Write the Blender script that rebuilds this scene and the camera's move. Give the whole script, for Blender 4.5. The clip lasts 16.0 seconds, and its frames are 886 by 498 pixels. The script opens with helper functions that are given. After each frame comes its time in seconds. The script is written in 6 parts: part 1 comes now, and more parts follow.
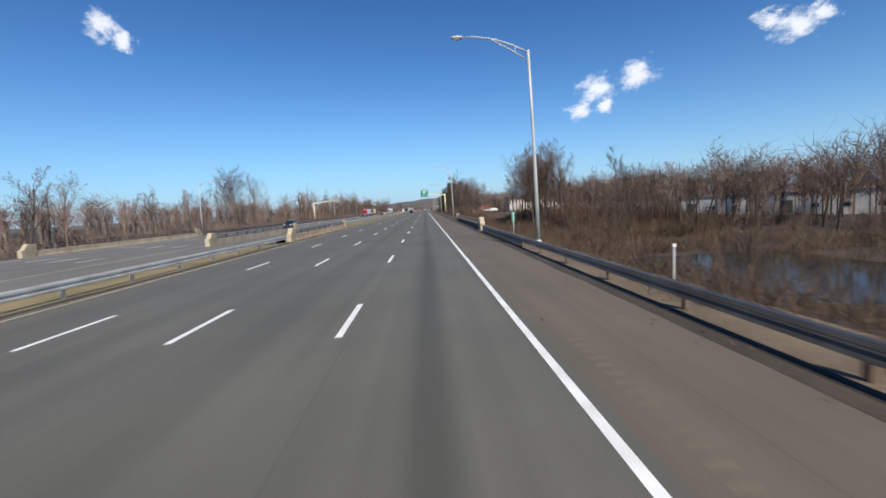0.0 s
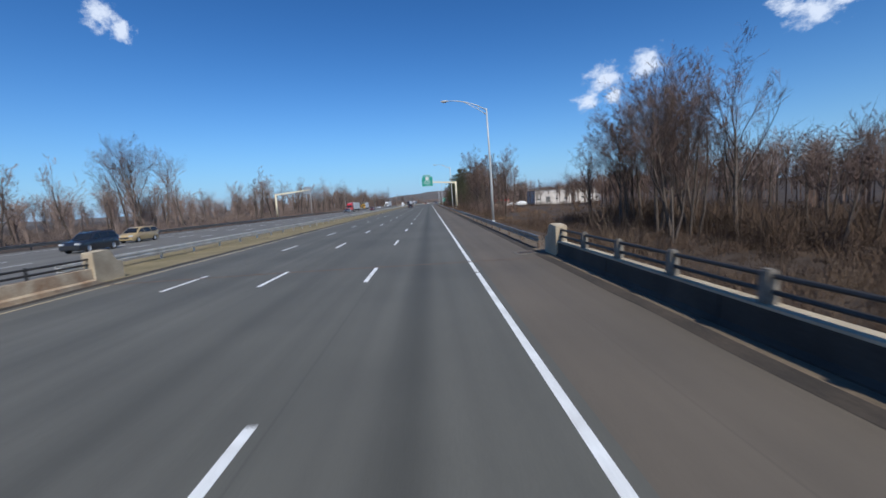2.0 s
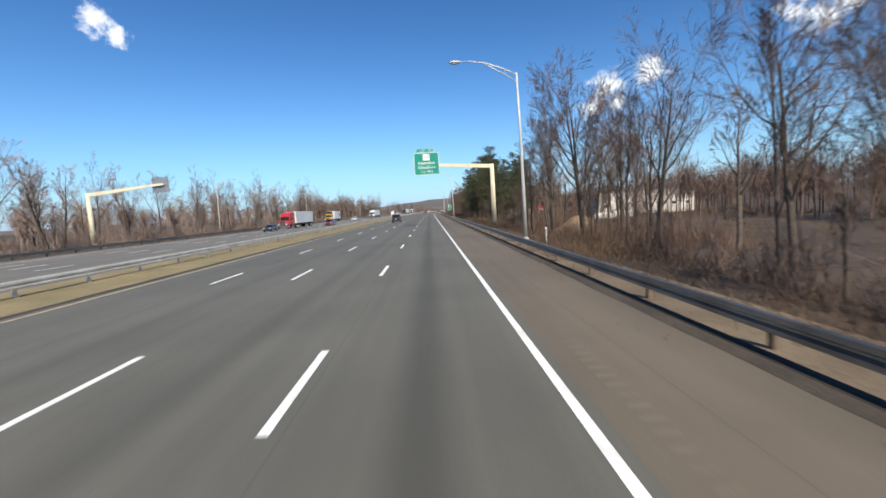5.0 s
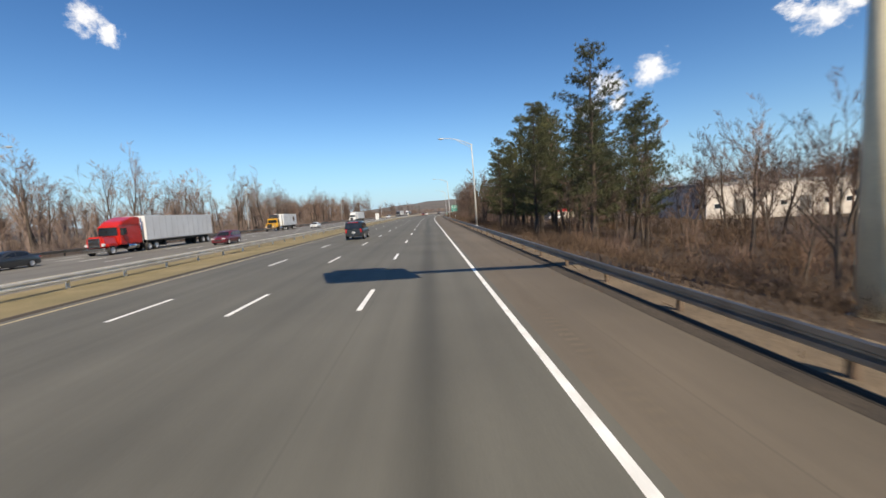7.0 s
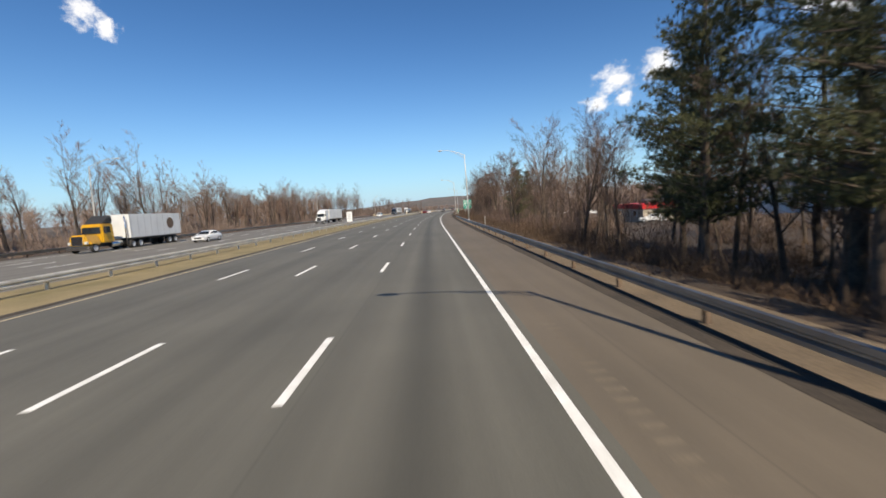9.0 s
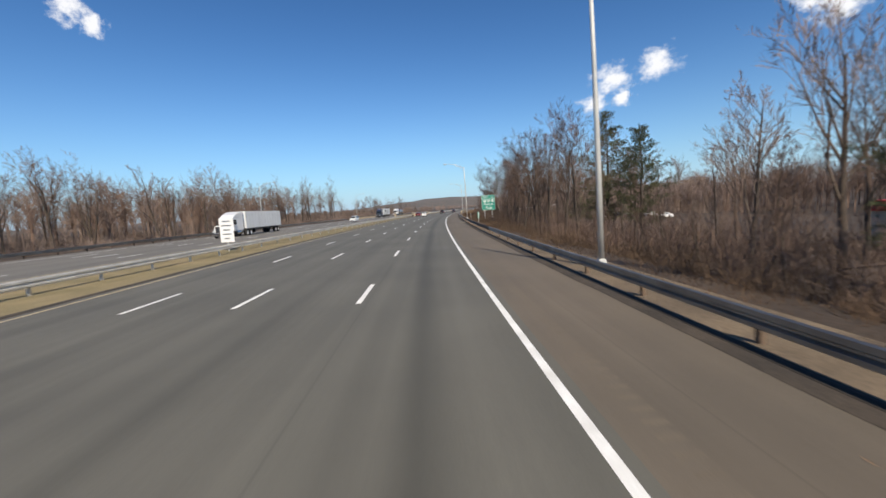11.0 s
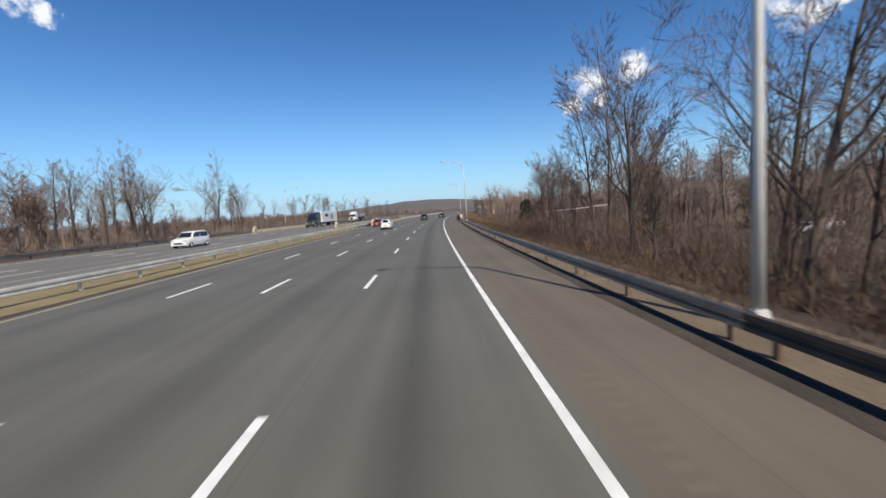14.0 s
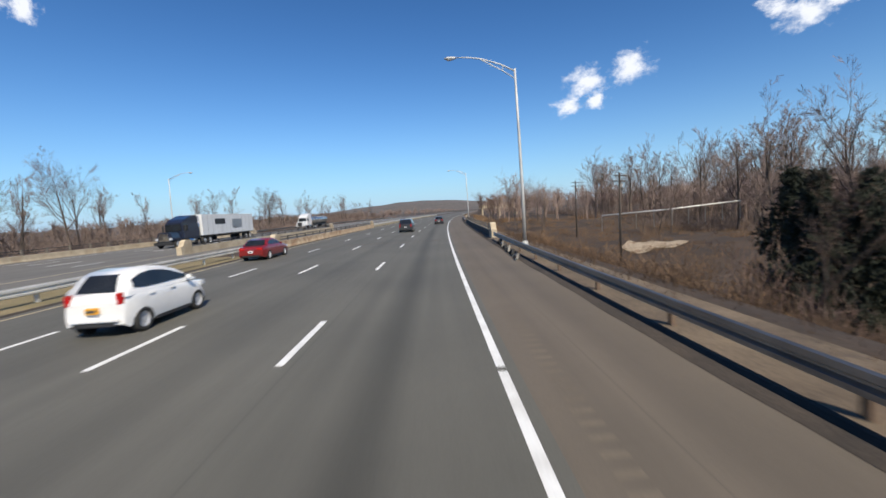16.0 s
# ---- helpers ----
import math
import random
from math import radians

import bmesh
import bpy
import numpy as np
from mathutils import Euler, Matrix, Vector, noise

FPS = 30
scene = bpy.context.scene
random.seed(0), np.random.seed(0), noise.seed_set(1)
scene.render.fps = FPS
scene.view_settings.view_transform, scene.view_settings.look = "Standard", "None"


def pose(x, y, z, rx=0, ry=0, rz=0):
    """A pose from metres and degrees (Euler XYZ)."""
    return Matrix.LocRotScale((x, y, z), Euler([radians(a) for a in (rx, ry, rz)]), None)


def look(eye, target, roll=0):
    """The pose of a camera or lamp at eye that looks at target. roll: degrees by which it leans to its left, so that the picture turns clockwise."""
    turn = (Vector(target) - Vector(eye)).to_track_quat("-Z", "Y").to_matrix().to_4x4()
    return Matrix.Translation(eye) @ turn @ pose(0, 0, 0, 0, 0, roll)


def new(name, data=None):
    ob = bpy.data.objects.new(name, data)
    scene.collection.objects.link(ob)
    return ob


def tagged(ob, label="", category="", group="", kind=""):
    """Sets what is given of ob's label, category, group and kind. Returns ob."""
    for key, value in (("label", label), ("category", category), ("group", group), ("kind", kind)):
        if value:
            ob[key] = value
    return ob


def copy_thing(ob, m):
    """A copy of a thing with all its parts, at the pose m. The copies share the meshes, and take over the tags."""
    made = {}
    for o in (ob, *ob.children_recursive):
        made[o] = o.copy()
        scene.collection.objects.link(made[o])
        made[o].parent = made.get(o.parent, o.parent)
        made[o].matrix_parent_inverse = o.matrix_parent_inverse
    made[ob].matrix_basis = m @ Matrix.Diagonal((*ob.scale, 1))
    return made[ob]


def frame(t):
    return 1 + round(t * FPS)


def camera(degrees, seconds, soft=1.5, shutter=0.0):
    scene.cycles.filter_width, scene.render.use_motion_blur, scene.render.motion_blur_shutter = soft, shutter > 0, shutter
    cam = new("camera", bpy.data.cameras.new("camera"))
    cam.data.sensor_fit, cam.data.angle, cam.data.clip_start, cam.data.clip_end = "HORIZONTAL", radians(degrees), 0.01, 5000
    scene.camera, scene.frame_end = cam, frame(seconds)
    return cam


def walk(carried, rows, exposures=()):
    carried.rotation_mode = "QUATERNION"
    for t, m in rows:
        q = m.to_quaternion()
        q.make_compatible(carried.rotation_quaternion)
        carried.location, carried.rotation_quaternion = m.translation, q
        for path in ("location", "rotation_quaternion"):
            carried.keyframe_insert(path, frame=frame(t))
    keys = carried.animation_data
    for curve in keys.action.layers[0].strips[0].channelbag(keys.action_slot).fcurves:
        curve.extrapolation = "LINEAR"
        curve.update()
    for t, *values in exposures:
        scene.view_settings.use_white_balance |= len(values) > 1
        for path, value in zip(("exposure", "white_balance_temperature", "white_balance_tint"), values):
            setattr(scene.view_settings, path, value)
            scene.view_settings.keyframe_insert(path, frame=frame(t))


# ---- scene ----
# ---- the road's line: s metres along it, d metres to the right of its right edge line ----
BEND, RADIUS, BEND_END = 300.0, 1700.0, 640.0


def heading(s):
    return -(min(max(s, BEND), BEND_END) - BEND) / RADIUS


def road(s, d, z=0.0):
    if s <= BEND:
        return Vector((d, s, z))
    b = min(s, BEND_END)
    a = (b - BEND) / RADIUS
    x, y = RADIUS * (1 - math.cos(a)), BEND + RADIUS * math.sin(a)
    x, y = x + (s - b) * math.sin(a), y + (s - b) * math.cos(a)
    return Vector((x + d * math.cos(a), y - d * math.sin(a), z))


def on_road(s, d, z=0.0, turn=0.0, size=1.0):
    """A pose on the road: x across it to the right, y along it."""
    return Matrix.Translation(road(s, d, z)) @ Matrix.Rotation(heading(s) + radians(turn), 4, "Z") @ Matrix.Scale(size, 4)


def surface(d):
    """Height of the pavement, which drains a little to both sides of the middle lane lines."""
    return -0.004 * min(11.0, abs(d + 7.58) if d > -20.0 else abs(d + 32.6))


# ---- camera: seconds, metres along, metres left of the edge line, heading off the road's, pitch ----
EYE, LEAN = 2.565, 3.43        # the eye's height, and the degrees by which the camera leans to its right
PATH = [
    (0.0, 0.25, 1.88, -2.46, -5.58), (0.5, 14.21, 1.78, -2.33, -5.87), (1.0, 28.13, 1.67, -2.11, -5.88),
    (1.5, 42.00, 1.58, -1.95, -5.79), (2.0, 55.83, 1.54, -1.89, -6.51), (2.5, 69.62, 1.54, -1.87, -6.00),
    (3.0, 83.38, 1.57, -1.84, -5.35), (4.2, 116.25, 1.64, -1.85, -5.45), (5.5, 151.80, 1.73, -1.81, -5.39),
    (6.0, 165.43, 1.78, -1.88, -5.40), (6.5, 179.05, 1.83, -2.05, -5.19), (7.0, 192.66, 1.82, -2.10, -5.17),
    (7.5, 206.27, 1.78, -2.20, -5.16), (8.0, 219.89, 1.74, -2.25, -5.05), (8.5, 233.50, 1.65, -1.95, -5.33),
    (9.0, 247.12, 1.59, -1.70, -5.58), (10.2, 279.90, 1.69, -1.95, -5.50), (11.5, 315.46, 1.77, -2.14, -5.44),
    (12.0, 329.19, 1.72, -2.05, -5.75), (12.5, 342.96, 1.69, -2.00, -5.73), (13.0, 356.76, 1.67, -2.22, -5.46),
    (13.5, 370.60, 1.63, -2.40, -5.27), (14.0, 384.48, 1.54, -2.45, -5.22), (14.5, 398.41, 1.42, -2.35, -5.10),
    (15.0, 412.38, 1.28, -2.10, -5.21), (15.5, 426.40, 1.12, -1.75, -5.18), (16.0, 440.48, 0.94, -1.40, -5.15),
]
cam = camera(93.3, 16.0, soft=1.6, shutter=0.15)
walk(cam, [(t, on_road(s, -e, EYE) @ pose(0, 0, 0, 0, LEAN, 0) @ pose(0, 0, 0, 0, 0, yaw) @ pose(0, 0, 0, 90 + pitch, 0, 0)) for t, s, e, yaw, pitch in PATH],
     exposures=[(0.0, 0.16, 6350, 10), (1.0, 0.06, 6150, 10), (2.0, -0.10, 5700, 9), (3.2, -0.08, 5650, 8), (4.4, 0.25, 6300, 8), (5.5, 0.50, 6650, 8), (6.2, 0.40, 6950, 10), (7.0, 0.34, 7100, 10), (9.0, 0.32, 7050, 10), (11.5, 0.22, 6750, 10), (16.0, 0.22, 6500, 10)])

# ---- light: a clear day, the sun high behind the camera's right shoulder ----
TO_SUN = Vector((0.30, -1.0, 1.0)).normalized()
world = bpy.data.worlds.new("sky")
scene.world = world
world.use_nodes = True
wn, wl = world.node_tree.nodes, world.node_tree.links
sky = wn.new("ShaderNodeTexSky")
sky.sky_type, sky.sun_disc = "NISHITA", False
sky.sun_elevation, sky.sun_rotation = math.asin(TO_SUN.z), math.atan2(TO_SUN.x, TO_SUN.y)
sky.air_density, sky.dust_density, sky.ozone_density, sky.altitude = 1.0, 0.25, 1.6, 0.0
wn["Background"].inputs["Strength"].default_value = 1.02
tint, deep = wn.new("ShaderNodeMix"), wn.new("ShaderNodeGamma")
tint.data_type, tint.blend_type = "RGBA", "MULTIPLY"
tint.inputs["Factor"].default_value, tint.inputs[7].default_value = 1.0, (0.057, 0.091, 0.117, 1)
deep.inputs["Gamma"].default_value = 1.22
wl.new(sky.outputs["Color"], tint.inputs[6])
wl.new(tint.outputs[2], deep.inputs["Color"])
# pale haze low over the horizon
way, part_z, low, thin, haze = wn.new("ShaderNodeTexCoord"), wn.new("ShaderNodeSeparateXYZ"), wn.new("ShaderNodeMath"), wn.new("ShaderNodeMath"), wn.new("ShaderNodeMix")
low.operation, low.use_clamp, thin.operation, haze.data_type = "SUBTRACT", True, "POWER", "RGBA"
low.inputs[0].default_value, thin.inputs[1].default_value, haze.inputs[7].default_value = 1.0, 9.0, (0.40, 0.56, 0.74, 1)
wl.new(way.outputs["Generated"], part_z.inputs[0])
wl.new(part_z.outputs["Z"], low.inputs[1])
wl.new(low.outputs[0], thin.inputs[0])
wl.new(thin.outputs[0], haze.inputs["Factor"])
wl.new(deep.outputs["Color"], haze.inputs[6])
wl.new(haze.outputs[2], wn["Background"].inputs["Color"])
sun = new("sun", bpy.data.lights.new("sun", "SUN"))
sun.data.energy, sun.data.angle, sun.data.color = 5.0, radians(0.53), (1.0, 0.90, 0.74)
sun.matrix_world = look(TO_SUN * 100, (0, 0, 0))

# ---- materials ----


def shader(name, base, other=None, scale=1.0, rough=0.7, metal=0.0, bump=0.0, fine=40.0, spread=0.25, per_thing=0.0, coat=0.0):
    """A surface of two tones: broad patches at 'scale' and a fine grain, with relief; per_thing varies the value from thing to thing."""
    m = bpy.data.materials.new(name)
    m.use_nodes = True
    n, l = m.node_tree.nodes, m.node_tree.links
    b = n["Principled BSDF"]
    b.inputs["Roughness"].default_value, b.inputs["Metallic"].default_value = rough, metal
    b.inputs["Coat Weight"].default_value = coat
    other = other or tuple(c * 0.75 for c in base)
    co = n.new("ShaderNodeTexCoord")
    broad, grain = n.new("ShaderNodeTexNoise"), n.new("ShaderNodeTexNoise")
    broad.inputs["Scale"].default_value, broad.inputs["Detail"].default_value = scale, 5.0
    grain.inputs["Scale"].default_value, grain.inputs["Detail"].default_value = fine, 3.0
    ramp, mix, vary = n.new("ShaderNodeValToRGB"), n.new("ShaderNodeMix"), n.new("ShaderNodeMix")
    ramp.color_ramp.elements[0].position, ramp.color_ramp.elements[1].position = 0.35, 0.68
    mix.data_type = vary.data_type = "RGBA"
    vary.blend_type = "MULTIPLY"
    mix.inputs[6].default_value, mix.inputs[7].default_value = (*base, 1), (*other, 1)
    for t in (broad, grain):
        l.new(co.outputs["Object"], t.inputs["Vector"])
    l.new(broad.outputs["Fac"], ramp.inputs["Fac"])
    l.new(ramp.outputs["Color"], mix.inputs["Factor"])
    mr = n.new("ShaderNodeMapRange")
    mr.inputs[1].default_value, mr.inputs[2].default_value = 0.25, 0.75
    mr.inputs[3].default_value, mr.inputs[4].default_value = 1 - spread, 1 + spread
    l.new(grain.outputs["Fac"], mr.inputs["Value"])
    value = mr.outputs["Result"]
    if per_thing:
        info, pm, mul = n.new("ShaderNodeObjectInfo"), n.new("ShaderNodeMapRange"), n.new("ShaderNodeMath")
        pm.inputs[3].default_value, pm.inputs[4].default_value = 1 - per_thing, 1 + per_thing
        mul.operation = "MULTIPLY"
        l.new(info.outputs["Random"], pm.inputs["Value"])
        l.new(pm.outputs["Result"], mul.inputs[0])
        l.new(value, mul.inputs[1])
        value = mul.outputs[0]
    vary.inputs["Factor"].default_value = 1.0
    l.new(mix.outputs[2], vary.inputs[6])
    l.new(value, vary.inputs[7])
    l.new(vary.outputs[2], b.inputs["Base Color"])
    if bump:
        bm_ = n.new("ShaderNodeBump")
        bm_.inputs["Strength"].default_value, bm_.inputs["Distance"].default_value = bump, 0.02
        l.new(grain.outputs["Fac"], bm_.inputs["Height"])
        l.new(bm_.outputs["Normal"], b.inputs["Normal"])
    return m


def pavement(name, base, other, lanes):
    """Asphalt: aggregate grain, long streaks along the traffic and darker, oiled lane middles. The sheet's UV is (metres across, metres along)."""
    m = shader(name, base, other, scale=0.22, rough=0.78, bump=0.25, fine=55.0, spread=0.16)
    n, l = m.node_tree.nodes, m.node_tree.links
    b = n["Principled BSDF"]
    src = b.inputs["Base Color"].links[0].from_socket
    uv, sep, comb, streak = n.new("ShaderNodeUVMap"), n.new("ShaderNodeSeparateXYZ"), n.new("ShaderNodeCombineXYZ"), n.new("ShaderNodeTexNoise")
    l.new(uv.outputs["UV"], sep.inputs[0])
    along = n.new("ShaderNodeMath")
    along.operation = "MULTIPLY"
    along.inputs[1].default_value = 0.02
    l.new(sep.outputs["Y"], along.inputs[0])
    l.new(sep.outputs["X"], comb.inputs["X"])
    l.new(along.outputs[0], comb.inputs["Y"])
    streak.inputs["Scale"].default_value, streak.inputs["Detail"].default_value = 1.6, 4.0
    l.new(comb.outputs[0], streak.inputs["Vector"])
    total = None
    for centre, width, depth in lanes:
        d1, ab, mp = n.new("ShaderNodeMath"), n.new("ShaderNodeMath"), n.new("ShaderNodeMapRange")
        d1.operation, ab.operation, mp.interpolation_type = "SUBTRACT", "ABSOLUTE", "SMOOTHSTEP"
        d1.inputs[1].default_value = centre
        l.new(sep.outputs["X"], d1.inputs[0])
        l.new(d1.outputs[0], ab.inputs[0])
        l.new(ab.outputs[0], mp.inputs["Value"])
        mp.inputs[1].default_value, mp.inputs[2].default_value = 0.0, width
        mp.inputs[3].default_value, mp.inputs[4].default_value = 1.0 - depth, 1.0
        if total is None:
            total = mp.outputs["Result"]
        else:
            mu = n.new("ShaderNodeMath")
            mu.operation = "MULTIPLY"
            l.new(total, mu.inputs[0])
            l.new(mp.outputs["Result"], mu.inputs[1])
            total = mu.outputs[0]
    sm = n.new("ShaderNodeMapRange")
    sm.inputs[1].default_value, sm.inputs[2].default_value = 0.3, 0.7
    sm.inputs[3].default_value, sm.inputs[4].default_value = 0.88, 1.12
    l.new(streak.outputs["Fac"], sm.inputs["Value"])
    mu = n.new("ShaderNodeMath")
    mu.operation = "MULTIPLY"
    l.new(sm.outputs["Result"], mu.inputs[0])
    if total is None:
        mu.inputs[1].default_value = 1.0
    else:
        l.new(total, mu.inputs[1])
    out = n.new("ShaderNodeMix")
    out.data_type, out.blend_type = "RGBA", "MULTIPLY"
    out.inputs["Factor"].default_value = 1.0
    l.new(src, out.inputs[6])
    l.new(mu.outputs[0], out.inputs[7])
    l.new(out.outputs[2], b.inputs["Base Color"])
    return m


M_ROAD = pavement("asphalt", (0.115, 0.110, 0.092), (0.094, 0.090, 0.076), [(-1.95, 0.62, 0.34), (-3.62, 0.035, 0.14), (-11.3, 0.035, 0.14), (-5.7, 0.8, 0.16), (-9.3, 0.8, 0.14), (-12.9, 0.8, 0.12)])
M_SHOULDER = pavement("shoulder_asphalt", (0.134, 0.109, 0.081), (0.108, 0.089, 0.067), [(1.5, 0.03, 0.15)])
M_FAR_ROAD = pavement("worn_asphalt", (0.156, 0.146, 0.127), (0.128, 0.12, 0.106), [(-27.4, 0.9, 0.12), (-31.1, 0.9, 0.12), (-34.8, 0.9, 0.12)])
M_PAINT = shader("road_paint", (0.80, 0.80, 0.78), (0.62, 0.61, 0.58), scale=1.5, rough=0.6, fine=30, spread=0.12, bump=0.1)
M_YELLOW = shader("yellow_line", (0.62, 0.50, 0.28), (0.45, 0.37, 0.24), scale=0.8, rough=0.6, fine=30, spread=0.15)
M_SOIL = shader("soil", (0.064, 0.043, 0.028), (0.030, 0.021, 0.015), scale=0.12, rough=0.95, bump=0.8, fine=5.0, spread=0.35)
M_STRAW = shader("dry_grass", (0.262, 0.205, 0.108), (0.170, 0.140, 0.066), scale=0.35, rough=0.95, bump=0.6, fine=14.0, spread=0.25, per_thing=0.1)
M_STEEL = shader("galvanised_steel", (0.33, 0.315, 0.295), (0.23, 0.215, 0.20), scale=1.2, rough=0.40, metal=0.85, fine=25, spread=0.12, bump=0.05)
M_WEATHERED = shader("weathering_steel", (0.115, 0.086, 0.066), (0.070, 0.052, 0.042), scale=1.2, rough=0.65, metal=0.4, fine=25, spread=0.2, bump=0.1)
M_BRIGHT = shader("bright_galvanised_steel", (0.70, 0.69, 0.65), (0.52, 0.50, 0.46), scale=1.2, rough=0.5, metal=0.3, fine=25, spread=0.12)
# leaf dirt on asphalt, coloured near black to thicken the rail's shadow line
M_BERM = shader("berm_dirt_and_shade", (0.030, 0.024, 0.018), (0.017, 0.014, 0.011), scale=0.8, rough=0.95, bump=0.6, fine=14, spread=0.35)
M_RUST = shader("rusted_steel", (0.17, 0.12, 0.085), (0.11, 0.075, 0.055), scale=2.0, rough=0.8, metal=0.2, fine=30, spread=0.25)
M_POLE = shader("weathered_aluminium", (0.55, 0.55, 0.53), (0.44, 0.44, 0.43), scale=1.0, rough=0.6, metal=0.25, fine=20, spread=0.08)
M_CONCRETE = shader("concrete", (0.50, 0.42, 0.30), (0.35, 0.28, 0.19), scale=0.9, rough=0.9, bump=0.4, fine=22, spread=0.18)
# stained concrete; the shade on the traffic face is put into its dark tone
M_STAINED_SHADED = shader("stained_shaded_concrete", (0.058, 0.050, 0.042), (0.032, 0.028, 0.024), scale=0.7, rough=0.9, bump=0.4, fine=20, spread=0.2)
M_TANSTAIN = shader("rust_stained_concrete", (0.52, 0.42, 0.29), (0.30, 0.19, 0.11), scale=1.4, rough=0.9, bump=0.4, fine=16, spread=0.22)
M_GREYSTONE = shader("weathered_grey_concrete", (0.20, 0.175, 0.142), (0.11, 0.096, 0.080), scale=1.6, rough=0.9, bump=0.4, fine=18, spread=0.22)
M_DARKSTEEL = shader("dark_weathered_steel", (0.060, 0.056, 0.052), (0.040, 0.036, 0.033), scale=2.0, rough=0.6, metal=0.3)
M_CREAM = shader("cream_paint", (0.74, 0.66, 0.47), (0.62, 0.54, 0.38), scale=1.1, rough=0.5, fine=18, spread=0.06)
M_GREEN = shader("sign_green", (0.005, 0.24, 0.17), (0.004, 0.20, 0.145), scale=1.5, rough=0.45, fine=10, spread=0.05)
M_WHITE = shader("white_sheeting", (0.80, 0.80, 0.79), (0.72, 0.72, 0.71), scale=2.0, rough=0.5, fine=15, spread=0.05)
M_BACK = shader("bare_aluminium", (0.5, 0.5, 0.5), (0.4, 0.4, 0.4), scale=2.0, rough=0.4, metal=0.8)
M_BARK = shader("bark", (0.105, 0.079, 0.061), (0.052, 0.040, 0.032), scale=3.0, rough=0.95, bump=0.8, fine=18, spread=0.3, per_thing=0.3)
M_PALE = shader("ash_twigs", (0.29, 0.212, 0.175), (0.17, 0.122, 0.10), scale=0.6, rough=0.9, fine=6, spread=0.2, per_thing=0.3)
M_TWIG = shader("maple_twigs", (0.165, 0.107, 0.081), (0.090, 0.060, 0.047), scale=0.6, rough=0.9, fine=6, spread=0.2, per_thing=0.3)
M_BRUSH = shader("dry_brush", (0.118, 0.074, 0.046), (0.050, 0.032, 0.021), scale=0.25, rough=0.95, fine=3, spread=0.35)
M_NEEDLE = shader("pine_needles", (0.088, 0.092, 0.034), (0.042, 0.050, 0.020), scale=0.5, rough=0.8, fine=4, spread=0.35, per_thing=0.2)
M_SAND = shader("pale_sand", (0.46, 0.37, 0.26), (0.33, 0.26, 0.18), scale=0.6, rough=0.95, bump=0.5, fine=12, spread=0.2)
M_EARTH = shader("tan_earth", (0.25, 0.165, 0.098), (0.16, 0.105, 0.064), scale=0.7, rough=0.95, bump=0.6, fine=9, spread=0.3)
M_RUSSET = shader("russet_brush", (0.20, 0.115, 0.066), (0.10, 0.060, 0.037), scale=0.3, rough=0.95, fine=3, spread=0.35)
M_RIDGE = shader("far_wooded_hill", (0.12, 0.10, 0.09), (0.085, 0.08, 0.075), scale=0.02, rough=1.0, fine=0.12, spread=0.25)

# ---- mesh helpers ----


def mesh_of(name, verts, faces, material, uv=None, smooth=False):
    me = bpy.data.meshes.new(name)
    me.from_pydata([tuple(v) for v in verts], [], [tuple(f) for f in faces])
    if uv is not None:
        layer = me.uv_layers.new()
        flat = np.array([uv[i] for f in faces for i in f], dtype=np.float32).ravel()
        layer.data.foreach_set("uv", flat)
    if smooth:
        me.polygons.foreach_set("use_smooth", [True] * len(me.polygons))
    me.materials.append(material)
    me.update()
    return me


def part(name, bm, material, parent, label=""):
    """Links a bmesh, or a ready mesh, as one mesh object under a thing or a part."""
    if isinstance(bm, bpy.types.Mesh):
        me = bm
    else:
        me = bpy.data.meshes.new(name)
        bm.to_mesh(me)
        bm.free()
        me.materials.append(material)
    ob = new(name, me)
    ob.parent = parent
    return tagged(ob, label)


def thing(name, label, category, group="", m=None, kind=""):
    ob = new(name)
    ob.empty_display_size = 0.2
    if m is not None:
        ob.matrix_world = m
    return tagged(ob, label, category, group, kind)


def box(bm, x0, x1, y0, y1, z0, z1, bevel=0.0, taper=None):
    """Adds a box; taper scales its upper face in x and y."""
    vs = []
    cx, cy = (x0 + x1) / 2, (y0 + y1) / 2
    for z, k in ((z0, (1, 1)), (z1, taper or (1, 1))):
        for x, y in ((x0, y0), (x1, y0), (x1, y1), (x0, y1)):
            vs.append(bm.verts.new((cx + (x - cx) * k[0], cy + (y - cy) * k[1], z)))
    fs = [bm.faces.new([vs[i] for i in f]) for f in ((3, 2, 1, 0), (4, 5, 6, 7), (0, 1, 5, 4), (1, 2, 6, 5), (2, 3, 7, 6), (3, 0, 4, 7))]
    if bevel:
        bmesh.ops.bevel(bm, geom=list({e for f in fs for e in f.edges}), offset=bevel, segments=2, affect="EDGES")
    return bm


